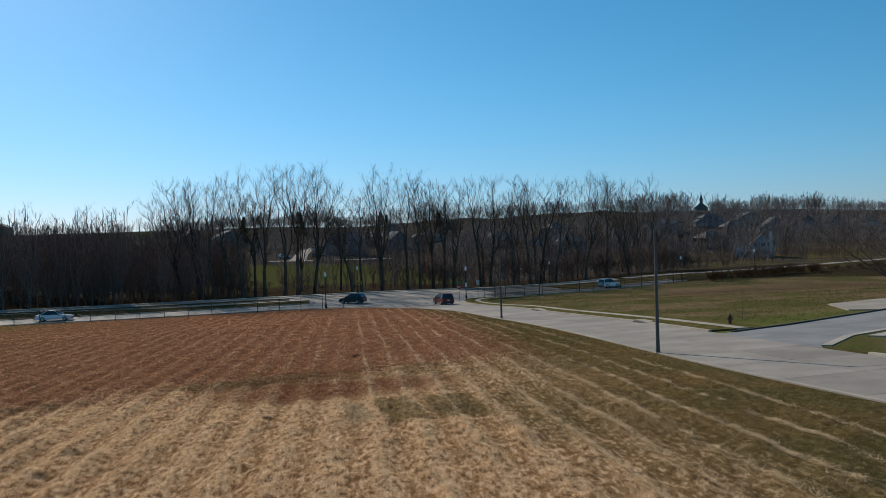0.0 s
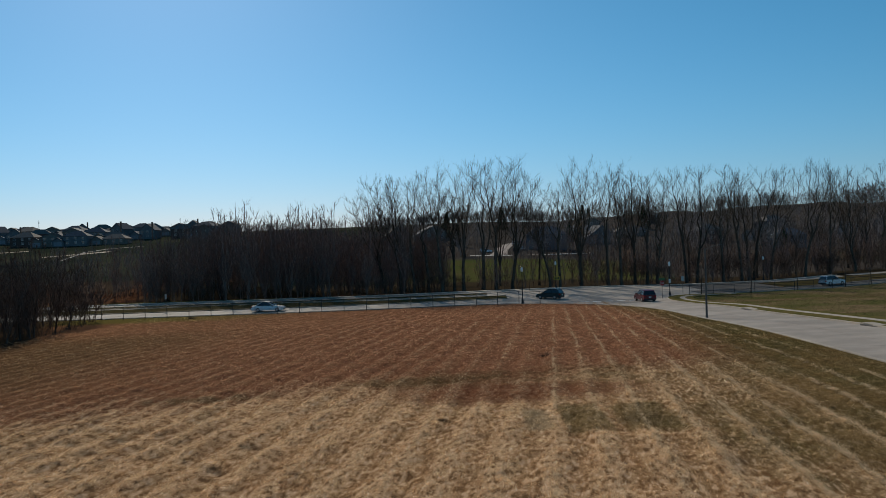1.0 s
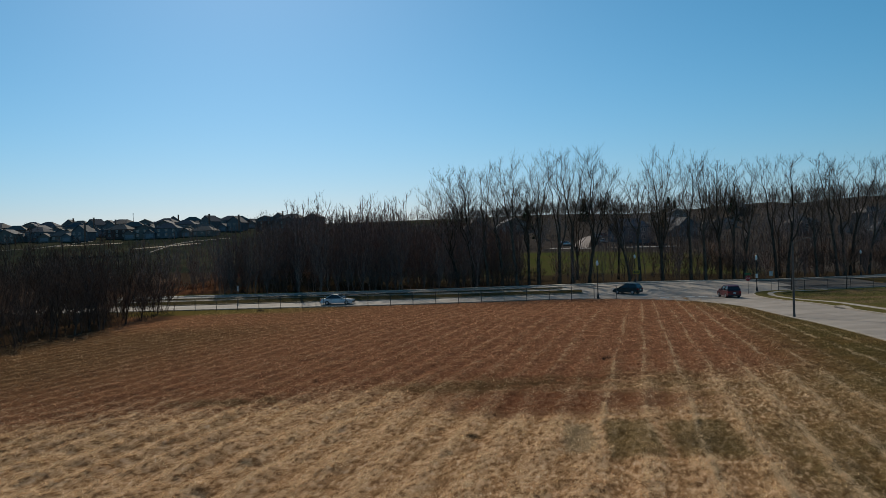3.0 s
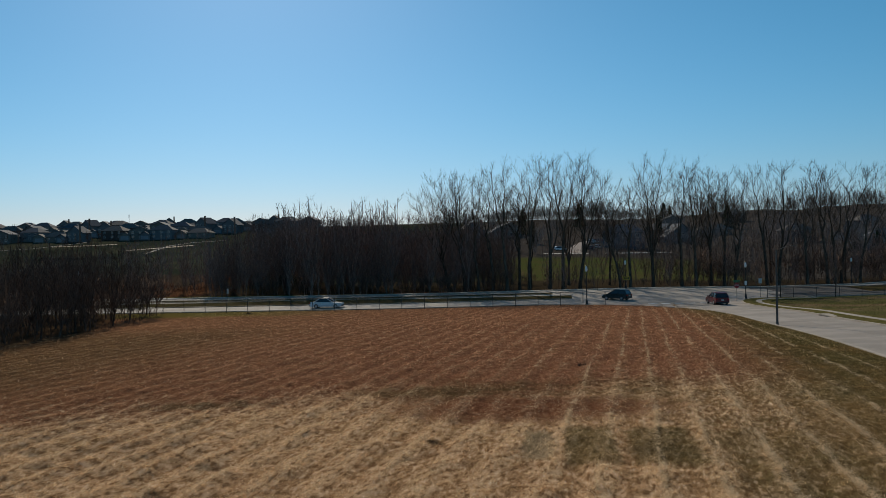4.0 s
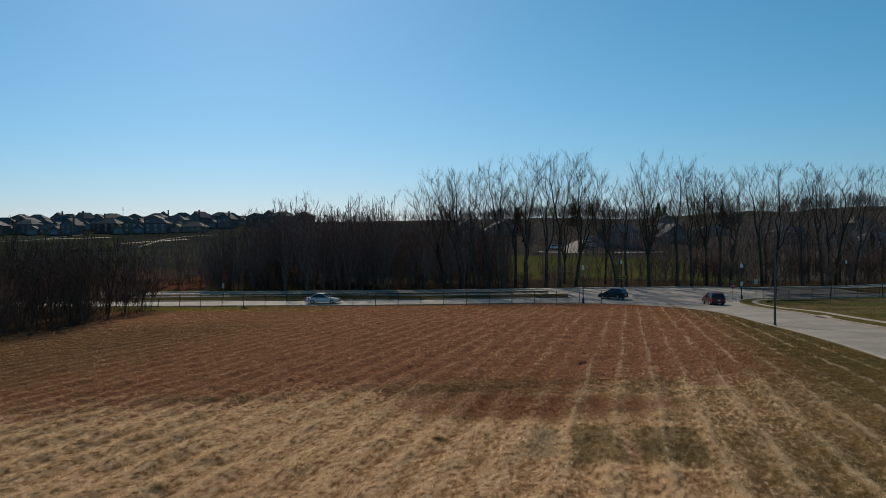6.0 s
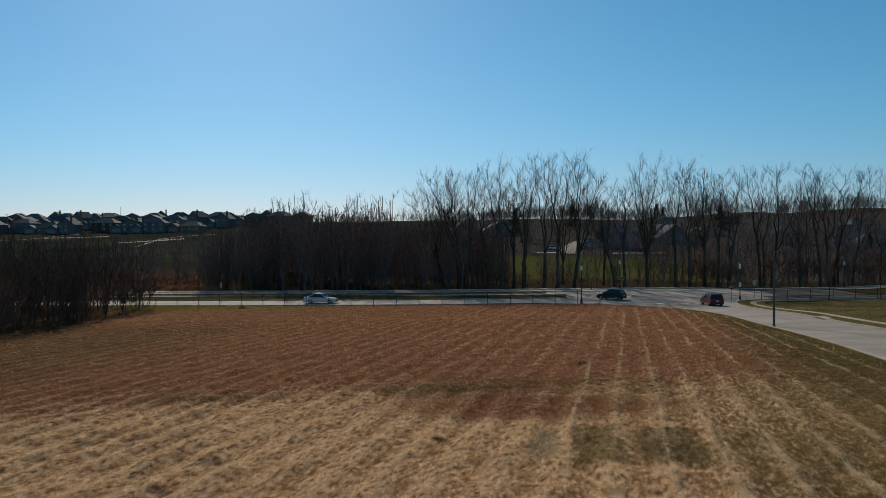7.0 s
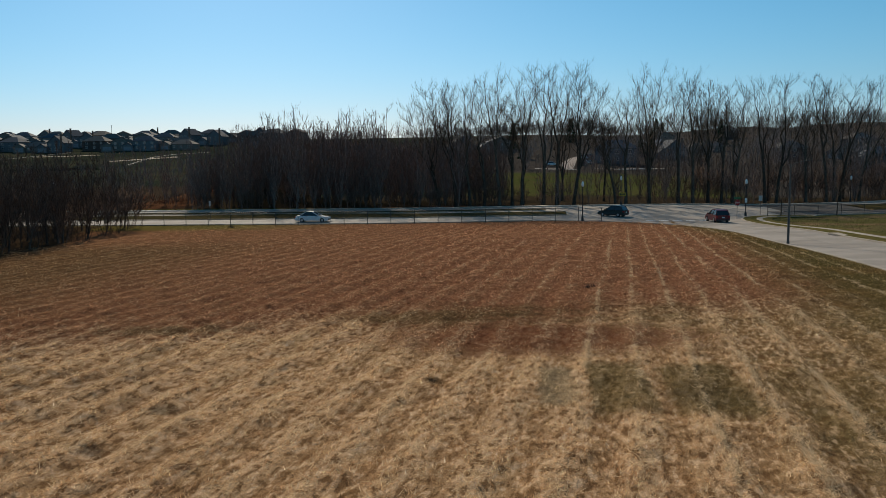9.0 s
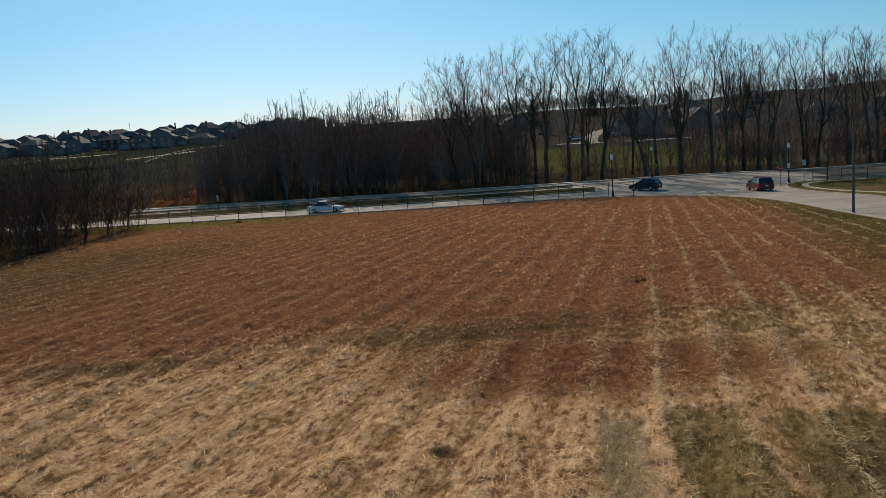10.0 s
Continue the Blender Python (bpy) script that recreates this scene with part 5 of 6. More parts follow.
def hip_roof(bm, w, d, z, rise, over=0.5, cx=0.0, cy=0.0):
    x, y, r = w / 2 + over, d / 2 + over, max(0.0, w - d) / 2
    lo = [bm.verts.new((cx + a, cy + b, z)) for a, b in ((-x, -y), (x, -y), (x, y), (-x, y))]
    a, b = bm.verts.new((cx - r - 0.3, cy, z + rise)), bm.verts.new((cx + r + 0.3, cy, z + rise))
    for f in ((lo[0], lo[1], b, a), (lo[1], lo[2], b), (lo[2], lo[3], a, b), (lo[3], lo[0], a), tuple(lo[::-1])):
        bm.faces.new(f)
    bmesh.ops.recalc_face_normals(bm, faces=bm.faces)


def house(label, walls, roof, w=13.0, d=9.5, tall=5.6, rise=2.8, style="gable", garage=1, chimney=False, panes=True, stone=M_BRICK):
    ob = thing("house", 0, 0, -60.0, label=label, category="house", group="houses on the hillside")
    bm = bmesh.new()
    if style == "gable":
        prism(bm, [(-w / 2, -3.0), (w / 2, -3.0), (w / 2, tall), (0, tall + rise), (-w / 2, tall)], -d / 2, d / 2)
    else:
        box(bm, -w / 2, w / 2, -d / 2, d / 2, -3.0, tall)
    part("wall", bm, walls, ob)
    bm = bmesh.new()
    (gable_roof if style == "gable" else hip_roof)(bm, w, d, tall, rise)
    top = part("roof", bm, roof, ob)
    if chimney:
        bm = bmesh.new()
        box(bm, w * 0.3, w * 0.3 + 1.0, -d / 2 - 0.5, -d / 2 + 0.4, -3.0, tall + rise + 0.9, 0.05)
        box(bm, w * 0.3 - 0.08, w * 0.3 + 1.08, -d / 2 - 0.58, -d / 2 + 0.48, tall + rise + 0.9, tall + rise + 1.05)
        part("chimney", bm, stone, top)
    if garage:
        gw, gd, gx_, gy_ = 6.6, 6.0, -w / 2 - 2.4, -d / 2 + 1.0
        bm = bmesh.new()
        prism(bm, [(gx_ - gw / 2, -3.0), (gx_ + gw / 2, -3.0), (gx_ + gw / 2, 2.9), (gx_, 4.9), (gx_ - gw / 2, 2.9)], gy_ - gd / 2, gy_ + gd / 2)
        wing = part("garage", bm, walls, ob)
        bm = bmesh.new()
        gable_roof(bm, gw, gd, 2.9, 2.0, cx=gx_, cy=gy_)
        part("garage_roof", bm, roof, ob)
        bm = bmesh.new()
        for k in range(4):
            box(bm, gx_ - 2.4, gx_ + 2.4, gy_ - gd / 2 - 0.06, gy_ - gd / 2 - 0.01, 0.05 + 0.55 * k, 0.57 + 0.55 * k, 0.015)
        part("garage_door", bm, M_DOORW, wing)
    if panes:
        spots = [(fx * w, -d / 2, z) for z in ((1.0, 3.7) if tall > 4 else (1.0,)) for fx in (-0.32, 0.02, 0.33)]
        for x, y, z in spots:
            bm = bmesh.new()
            for a, b, c, e in ((-0.75, 0.75, 0, 0.12), (-0.75, 0.75, 1.4, 1.52), (-0.75, -0.64, 0.12, 1.4), (0.64, 0.75, 0.12, 1.4), (-0.04, 0.04, 0.12, 1.4)):
                box(bm, x + a, x + b, y - 0.07, y - 0.01, z + c, z + e)
            fr = part("window", bm, W_WHITE, ob, "white-framed window")
            bm = bmesh.new()
            box(bm, x - 0.64, x + 0.64, y - 0.04, y - 0.012, z + 0.12, z + 1.4)
            part("pane", bm, M_PANE, fr)
    return ob


house_kinds = [
    house("tan two-storey house with a grey gable roof and garage", W_TAN, R_GREY),
    house("grey two-storey house with a dark hip roof", W_GREY, R_DARK, 14.5, 10.5, 5.8, 3.2, "hip"),
    house("brown-roofed tan house with a hip roof and garage", W_TAN, R_BROWN, 15.0, 10.0, 3.2, 3.0, "hip"),
    house("grey house with a steep dark gable and a chimney", W_GREY, R_DARK, 11.0, 10.0, 5.6, 4.2, "gable", 1, True),
    house("brick-fronted house with a brown hip roof", W_BROWN, R_BROWN, 15.5, 11.0, 5.6, 3.4, "hip", 0),
    house("pale grey house with a grey gable roof", W_GREY, R_GREY, 11.0, 9.0, 5.4, 2.6, "gable", 0),
]
special = [
    (house("large blue-grey house with a dark roof beside the park", W_BLUE, R_DARK, 16.0, 10.0, 5.8, 3.2, "hip", 0), 33.0, 348.0, -6),
    (house("pale blue-grey house with a steep gable and a tall white chimney", W_PALE, R_DARK, 7.5, 8.5, 4.8, 3.2, "gable", 1, True, True, W_WHITE), 174.0, 275.0, -30),
    (house("red-brown low house with a pale roof edge", W_BROWN, R_GREY, 14.0, 9.0, 3.2, 2.8, "gable", 0), 55.0, 420.0, 70),
]
for ob, x, y, a in special:
    ob.matrix_basis = pose(x, y, hz(x, y), 0, 0, a)
rng = random.Random(21)
lots = []
for x in np.arange(-440, -165, 17.5):
    lots.append((x + rng.uniform(-3, 3), 566 + rng.uniform(-10, 10), rng.uniform(-12, 25)))
for x in np.arange(-500, -168, 17.0):
    lots.append((x + rng.uniform(-3, 3), 640 + rng.uniform(-12, 14), rng.uniform(-12, 25)))
for x in np.arange(-470, -168, 19.0):
    lots.append((x + rng.uniform(-4, 4), 604 + rng.uniform(-6, 6), rng.uniform(-20, 25)))
for x in np.arange(-400, -215, 18.0):
    lots.append((x + rng.uniform(-3, 3), 520 + rng.uniform(-8, 8), rng.uniform(-15, 25)))
for k in range(22):
    x = -30 + 420 * ((k * 0.618) % 1)
    d = 250 + 95 * ((k * 0.414) % 1) if x < 110 else 120 + 110 * ((k * 0.414) % 1)
    lots.append((x, float(near_edge(x)) + d, rng.uniform(-40, 40)))
lots = [p for p in lots if not (p[1] < 480 and abs(p[0] - 11.5 - (p[1] - 312) * 0.057) < 14.0)]
lots += [(60, 392, 20), (104, 372, 10), (128, 370, -20)]
seen_kinds = set()
for i, (x, y, a) in enumerate(lots):
    k = house_kinds[(i * 7 + i // 5) % 6]
    m = pose(x, y, hz(x, y), 0, 0, a)
    if k.name in seen_kinds:
        small = 0.8 if x > -30 else 1.0
        copy_thing(k, m).matrix_basis = m @ Matrix.Diagonal((small, small, small, 1))
    else:
        seen_kinds.add(k.name)
        k.matrix_basis = m

steeple = thing("church", 448.0, 819.0, turn=-25, label="far church with a thin dark steeple on the skyline", category="church")
steeple.scale = (0.95, 0.95, 0.95)
bm = bmesh.new()
prism(bm, [(-7, -3), (7, -3), (7, 6), (0, 12), (-7, 6)], -14, 14)
part("nave", bm, W_TAN, steeple)
bm = bmesh.new()
gable_roof(bm, 14, 28, 6, 6)
part("roof", bm, R_DARK, steeple)
bm = bmesh.new()
box(bm, -1.6, 1.6, -15.5, -12.3, -3, 15)
part("tower", bm, W_GREY, steeple)
bm = bmesh.new()
lathe(bm, [(2.2, 15), (1.5, 16.5), (0.5, 20), (0.1, 24)], 8, (0, -13.9, 0))
part("spire", bm, R_DARK, steeple)
for x, y, t in ((-352.0, 690.0, 14.0), (-238.0, 700.0, 13.0)):
    mast = thing("mast", x, y, label="thin lattice mast on the skyline", category="mast")
    bm = bmesh.new()
    tube(bm, [(0, 0, 0), (0, 0, t)], [0.25, 0.12], 5)
    for k in range(4):
        box(bm, -0.6, 0.6, -0.05, 0.05, t - 0.7 * k - 0.3, t - 0.7 * k - 0.15)
    part("pole", bm, M_STEEL, mast)

# park paths, bank and pond
strip_thing("path_park", [(2, 312), (14, 311), (30, 318), (48, 330)], [(2, 310), (15, 309), (31, 316), (49, 328)], 0.06, M_PATH, "pale concrete path across the park lawn", "path", depth=0.2)
HILL_L = [(9.0, 312), (10.5, 322), (12.6, 345), (16.4, 370), (24.0, 390)]
HILL_R = [(15.5, 311), (16.0, 322), (17.4, 343), (20.2, 365), (26.0, 384)]
strip_thing("road_hill_street", HILL_L, HILL_R, 0.10, M_STREET, "pale pinkish concrete street climbing the hillside", "road", depth=0.4)
for x, y, a, paint, size, label in ((19.5, 330, 80, P_GREEN, (4.6, 1.8, 1.5), "dark car parked beside the hillside street"), (22.5, 338, 70, P_SILVER, (4.6, 1.8, 1.5), "silver car parked beside the hillside street"),
                                    (21.6, 367, 66, P_SILVER, (4.7, 1.85, 1.6), "pale car parked on the hillside street"), (8.0, 326, 20, P_WHITE, (4.6, 1.8, 1.5), "white car parked in a drive beside the park"),
                                    (24.5, 376, 55, P_RED, (4.6, 1.8, 1.5), "dark red car parked on the hillside street")):
    car("parked_car", x, y, a, label, paint, size, "hatch")
strip_thing("path_hill_1", [(-330, 408), (-289, 457), (-283, 505)], [(-328.5, 407), (-287.5, 456), (-281, 504)], 0.08, M_TRAIL, "pale path climbing the hillside", "path", depth=0.2)
strip_thing("path_hill_2", [(-188, 390), (-208, 458), (-205, 482), (-190, 496)], [(-186.5, 390), (-206, 458), (-203, 481), (-188.5, 494.5)], 0.08, M_TRAIL, "pale path climbing the hillside", "path", depth=0.2)
strip_thing("bank_earth_1", [(-284, 470), (-262, 476), (-250, 482)], [(-283, 466), (-262, 471), (-249, 478)], 0.07, M_EARTH, "bare earth bank on the hillside", "ground", depth=0.3)
strip_thing("bank_earth_2", [(-215, 424), (-205, 446), (-196, 462)], [(-211, 420), (-200, 441), (-191, 457)], 0.07, M_EARTH, "bare earth bank on the hillside", "ground", depth=0.3)
bm = bmesh.new()
n = 24
ring = [bm.verts.new((-207 + 22 * math.cos(2 * math.pi * k / n) * (1 + 0.15 * math.sin(5 * k)), 362 + 11 * math.sin(2 * math.pi * k / n), 6.1)) for k in range(n)]
bm.faces.new(ring)
me = bpy.data.meshes.new("pond")
bm.to_mesh(me)
bm.free()
me.materials.append(M_WATER)
tagged(new("water_pond", me), "small still pond on the hillside reflecting the sky", "pond", kind="structure")


# far woods between the houses
def far_woods(name, spots, label, material, seed, tall=11.0, twig=0.05, kinds_n=6, **kw):
    rng = random.Random(seed)
    kinds = []
    for i in range(kinds_n):
        wood, brush = vase_tree(seed * 10 + i, tall, twig=twig, side_n=1 if kw.get("twig_n") == 1 else 3, sub_n=1 if kw.get("twig_n") == 1 else 3, **kw)
        wood = [(p[::2] + [p[-1]], rr[::2] + [rr[-1]], 3) for p, rr, n in wood]
        kinds.append(tubes_to_arrays(wood + [(p if n > 1 or len(p) == 2 else [p[0], p[-1]], rr, min(n, 3)) for p, rr, n in brush]))
    vs, fs, ts, n0 = [], [], [], 0
    for i, (x, y, s) in enumerate(spots):
        v, f, tri = kinds[i % kinds_n]
        a = rng.uniform(0, 6.28)
        c, sn = math.cos(a) * s, math.sin(a) * s
        vs.append(np.stack([v[:, 0] * c - v[:, 1] * sn + x, v[:, 0] * sn + v[:, 1] * c + y, v[:, 2] * s + hz(x, y)], -1))
        fs.append(f + n0)
        ts.append(tri + n0)
        n0 += len(v)
    return tagged(big_mesh(name, np.concatenate(vs), np.concatenate(fs), material, tris=np.concatenate(ts)), label, "woods", kind="stuff")


rng = random.Random(33)
spots = []
for k in range(520):
    x = -40 + 460 * rng.random() ** 0.9
    if x < 20:
        d = rng.uniform(180, 560)
    elif x < 75:
        d = rng.uniform(145, 540)
    else:
        d = rng.uniform(34, 540 - 170 * min((x - 75) / 170, 1))
    if 154 < x < 178 and 60 < d < 276 - float(near_edge(x)) + 4:
        continue
    crest = x > 75 and d * (1 + 0.5 * min((x - 80) / 170, 1)) > 380
    spots.append((x, float(near_edge(x)) + d, rng.uniform(0.3, 0.7) if crest else rng.uniform(0.6, 1.15) * (1.2 if x > 75 and d > 120 else 1.0)))
for k in range(60):                    # the wooded top above the park
    x = rng.uniform(-45, 115)
    spots.append((x, float(near_edge(x)) + (rng.uniform(300, 545) if k > 60 else rng.uniform(168, 215)), rng.uniform(0.6, 1.05)))
for k in range(700):                    # the crest, in clumps of tall and low trees
    x = rng.uniform(-70, 640)
    d = (585 - 170 * rng.random()) / (1 + 0.5 * min(max((x - 80) / 170, 0), 1))
    spots.append((x, float(near_edge(x)) + d, (0.55 + 1.35 * float(lattice(x / 15.0, d / 60.0, 21)) ** 2.2) * rng.uniform(0.8, 1.2)))
for k in range(380):                    # the slope below it
    x = rng.uniform(92, 350) if k < 230 else rng.uniform(240, 560)
    d = rng.uniform(40, 335)
    if 154 < x < 178 and d < 280 - float(near_edge(x)):
        continue
    spots.append((x, float(near_edge(x)) + d, rng.uniform(0.65, 1.25) * (0.55 if d > 250 else 1.0)))
for k in range(110):                    # the crest behind the young wood
    x = rng.uniform(-150, 60)
    spots.append((x, float(near_edge(x)) + rng.uniform(440, 540), rng.uniform(0.45, 0.85)))
spots = [s for s in spots if not (s[1] > 480 and abs((s[0] - 1.6) / (s[1] - 2.8) - 0.547) < 0.013)]          # a gap before the church
spots = [s for s in spots if not (s[1] < 480 and abs(s[0] - 11.5 - (s[1] - 312) * 0.057) < 7.0)]
top = [s for s in spots if s[1] > 490]
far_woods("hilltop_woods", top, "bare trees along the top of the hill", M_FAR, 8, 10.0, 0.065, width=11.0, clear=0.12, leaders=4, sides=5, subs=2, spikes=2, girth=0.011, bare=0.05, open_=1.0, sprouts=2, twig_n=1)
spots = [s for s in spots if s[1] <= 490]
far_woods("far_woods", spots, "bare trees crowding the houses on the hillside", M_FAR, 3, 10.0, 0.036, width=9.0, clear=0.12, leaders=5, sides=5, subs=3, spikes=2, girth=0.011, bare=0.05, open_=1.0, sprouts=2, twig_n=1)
# inside of the young wood
spots = [(x, float(near_edge(x)) + 36 + 32 * rng.random(), rng.uniform(0.85, 1.05) * (1.1 if -46 < x < -26 else 0.95)) for x in np.linspace(-57, -3, 190)]
far_woods("wood_interior", spots, "crowded thin stems inside the young wood", M_THICKET, 5, 13.0, 0.026, width=4.5, clear=0.05, leaders=5, sides=10, subs=3, spikes=2, girth=0.005, bare=0.03, open_=0.55, sprouts=2, twig_n=1)
spots = [(-42.5 - 0.24 * max(y - 84, 0) - 24 * rng.random(), y, rng.uniform(0.5, 0.95)) for y in np.linspace(60, 125, 170)]
far_woods("field_side_thicket", spots, "crowded thin stems of the thicket beside the field", M_SIDESTEM, 6, 10.0, 0.016, width=6.0, clear=0.1, leaders=5, sides=7, subs=4, spikes=3, girth=0.007, bare=0.03, open_=0.7, sprouts=3, twig_n=1)
spots = [(x, float(near_edge(x)) + 36 + 34 * rng.random(), rng.uniform(0.6, 1.05)) for x in np.linspace(25, 128, 145)] + [(x, float(near_edge(x)) + 34 + 150 * rng.random() ** 1.3, rng.uniform(0.5, 0.95)) for x in np.linspace(112, 260, 190)]
far_woods("row_thicket", spots, "crowded brush behind the row of tall trees", M_DARKSTEM, 7, 12.0, 0.024, width=5.5, clear=0.05, leaders=4, sides=7, subs=3, spikes=1, girth=0.006, bare=0.03, open_=0.6, sprouts=3, twig_n=1)
spots = [(rng.uniform(-480, -120), rng.uniform(575, 670), rng.uniform(0.4, 0.7)) for k in range(70)]
spots += [(rng.uniform(-340, -110), rng.uniform(320, 470), rng.uniform(0.25, 0.5)) for k in range(150)]
spots += [(rng.uniform(-180, -54), rng.uniform(185, 330), rng.uniform(0.35, 0.7)) for k in range(230)]
spots += [(rng.uniform(-60, -14), rng.uniform(215, 330), rng.uniform(0.8, 1.3)) for k in range(60)]
far_woods("far_thicket", spots, "bare brush and young trees on the valley side", M_THICKET, 4, 10.0, 0.05, width=6.5, clear=0.08, leaders=4, sides=5, subs=2, spikes=2, girth=0.009, bare=0.04, open_=0.7, sprouts=2, twig_n=1)


def conifer(seed):
    rng = random.Random(seed)
    ob = thing("evergreen_tree", 0, 0, -60, label="dark evergreen tree on the hillside", category="tree", group="evergreens")
    bm = bmesh.new()
    tube(bm, [(0, 0, -0.5), (0, 0, 8.6)], [0.2, 0.03], 6)
    part("trunk", bm, M_BARK, ob)
    vs, fs = [], []
    for k in range(900):
        h = 0.6 + 8.2 * rng.random() ** 1.3
        r = (9.2 - h) * 0.30 * rng.uniform(0.35, 1.1)
        a = rng.uniform(0, 6.28)
        c, s = math.cos(a), math.sin(a)
        p = Vector((c * r, s * r, h - r * 0.25))
        q = p + Vector((c * 0.55, s * 0.55, -0.25 + rng.gauss(0, 0.15)))
        side = Vector((-s, c, rng.gauss(0, 0.4))) * 0.28
        n0 = len(vs)
        vs += [p - side, p + side, q]
        fs.append((n0, n0 + 1, n0 + 2))
    b = big_mesh("crown", vs, fs, M_EVERGREEN)
    b.parent = ob
    return ob


con_kinds = [conifer(1), conifer(2)]
plant(con_kinds, [(48, 400, 1.0), (53, 404, 1.2), (70, 520, 1.4), (74, 522, 1.2), (110, 320, 1.0), (118, 322, 0.9), (140, 270, 1.0), (-10, 420, 1.3), (20, 480, 1.5), (95, 460, 1.3), (-3, 365, 1.0), (145, 300, 1.1)], 11)


# ---- stubble ----
def stubble(name, zones, blades, label, material, seed):
    """Cut grass as many thin blades: zones of (y0, y1, tufts to the square metre, length, width)."""
    rs = np.random.RandomState(seed)
    P, Ln, Wd = [], [], []
    for y0, y1, per, ln, wd in zones:
        x0, x1 = -44.0, 23.6
        n = int((y1 - y0) * (x1 - x0) * per)
        x, y = rs.uniform(x0, x1, n), rs.uniform(y0, y1, n)
        keep = (x > -0.74 * (y - 12) - 3) & (x < np.minimum(0.85 * y + 4, kerb_x(y)[0] - 0.25)) & (y < near_edge(x) - 1.0)
        # bare gaps and thick tussocks
        clump = 4.5 * (thatch(x, y) + 0.03)
        keep &= rs.uniform(-1.0, 0.55, n) < clump
        x, y, clump = x[keep], y[keep], clump[keep]
        P.append(np.stack([x, y], -1))
        Ln.append(ln * rs.uniform(0.5, 1.3, len(x)) * (1 + 0.3 * clump))
        Wd.append(wd * rs.uniform(0.7, 1.3, len(x)))
    P, Ln, Wd = np.concatenate(P), np.concatenate(Ln), np.concatenate(Wd)
    P, Ln, Wd = np.repeat(P, blades, 0), np.repeat(Ln, blades), np.repeat(Wd, blades)
    n = len(P)
    P = P + rs.normal(0, 0.05, (n, 2)) * (1 + Wd[:, None] * 20)
    a = rs.uniform(0, 2 * np.pi, n)
    lean = np.where(rs.uniform(0, 1, n) < 0.12, rs.uniform(0.4, 0.95, n), rs.uniform(1.1, 1.52, n))      # some upright, most nearly lying
    Ln = Ln * rs.uniform(0.6, 1.3, n) * np.where(lean < 1.0, 0.55, 1.0)
    z = height(P[:, 0], P[:, 1]) + thatch(P[:, 0], P[:, 1])
    tip = np.stack([P[:, 0] + Ln * np.sin(lean) * np.cos(a), P[:, 1] + Ln * np.sin(lean) * np.sin(a), z + Ln * np.cos(lean) + 0.01], -1)
    b = a + np.pi / 2 + rs.normal(0, 0.5, n)
    off = np.stack([np.cos(b), np.sin(b)], -1) * Wd[:, None] / 2
    v = np.empty((n, 3, 3), np.float32)
    v[:, 0, :2], v[:, 1, :2], v[:, 2] = P - off, P + off, tip
    v[:, 0, 2] = v[:, 1, 2] = z - 0.01
    return tagged(big_mesh(name, v.reshape(-1, 3), np.arange(3 * n).reshape(-1, 3), material), label, "stubble", kind="stuff")


stubble("stubble", [(14, 24, 150, 0.12, 0.011), (24, 38, 135, 0.13, 0.013), (38, 56, 60, 0.15, 0.022), (56, 80, 22, 0.2, 0.04), (80, 128, 9, 0.24, 0.065)], 4,
        "dry mown stubble in straw, russet and green tufts", M_STUBBLE, 5)


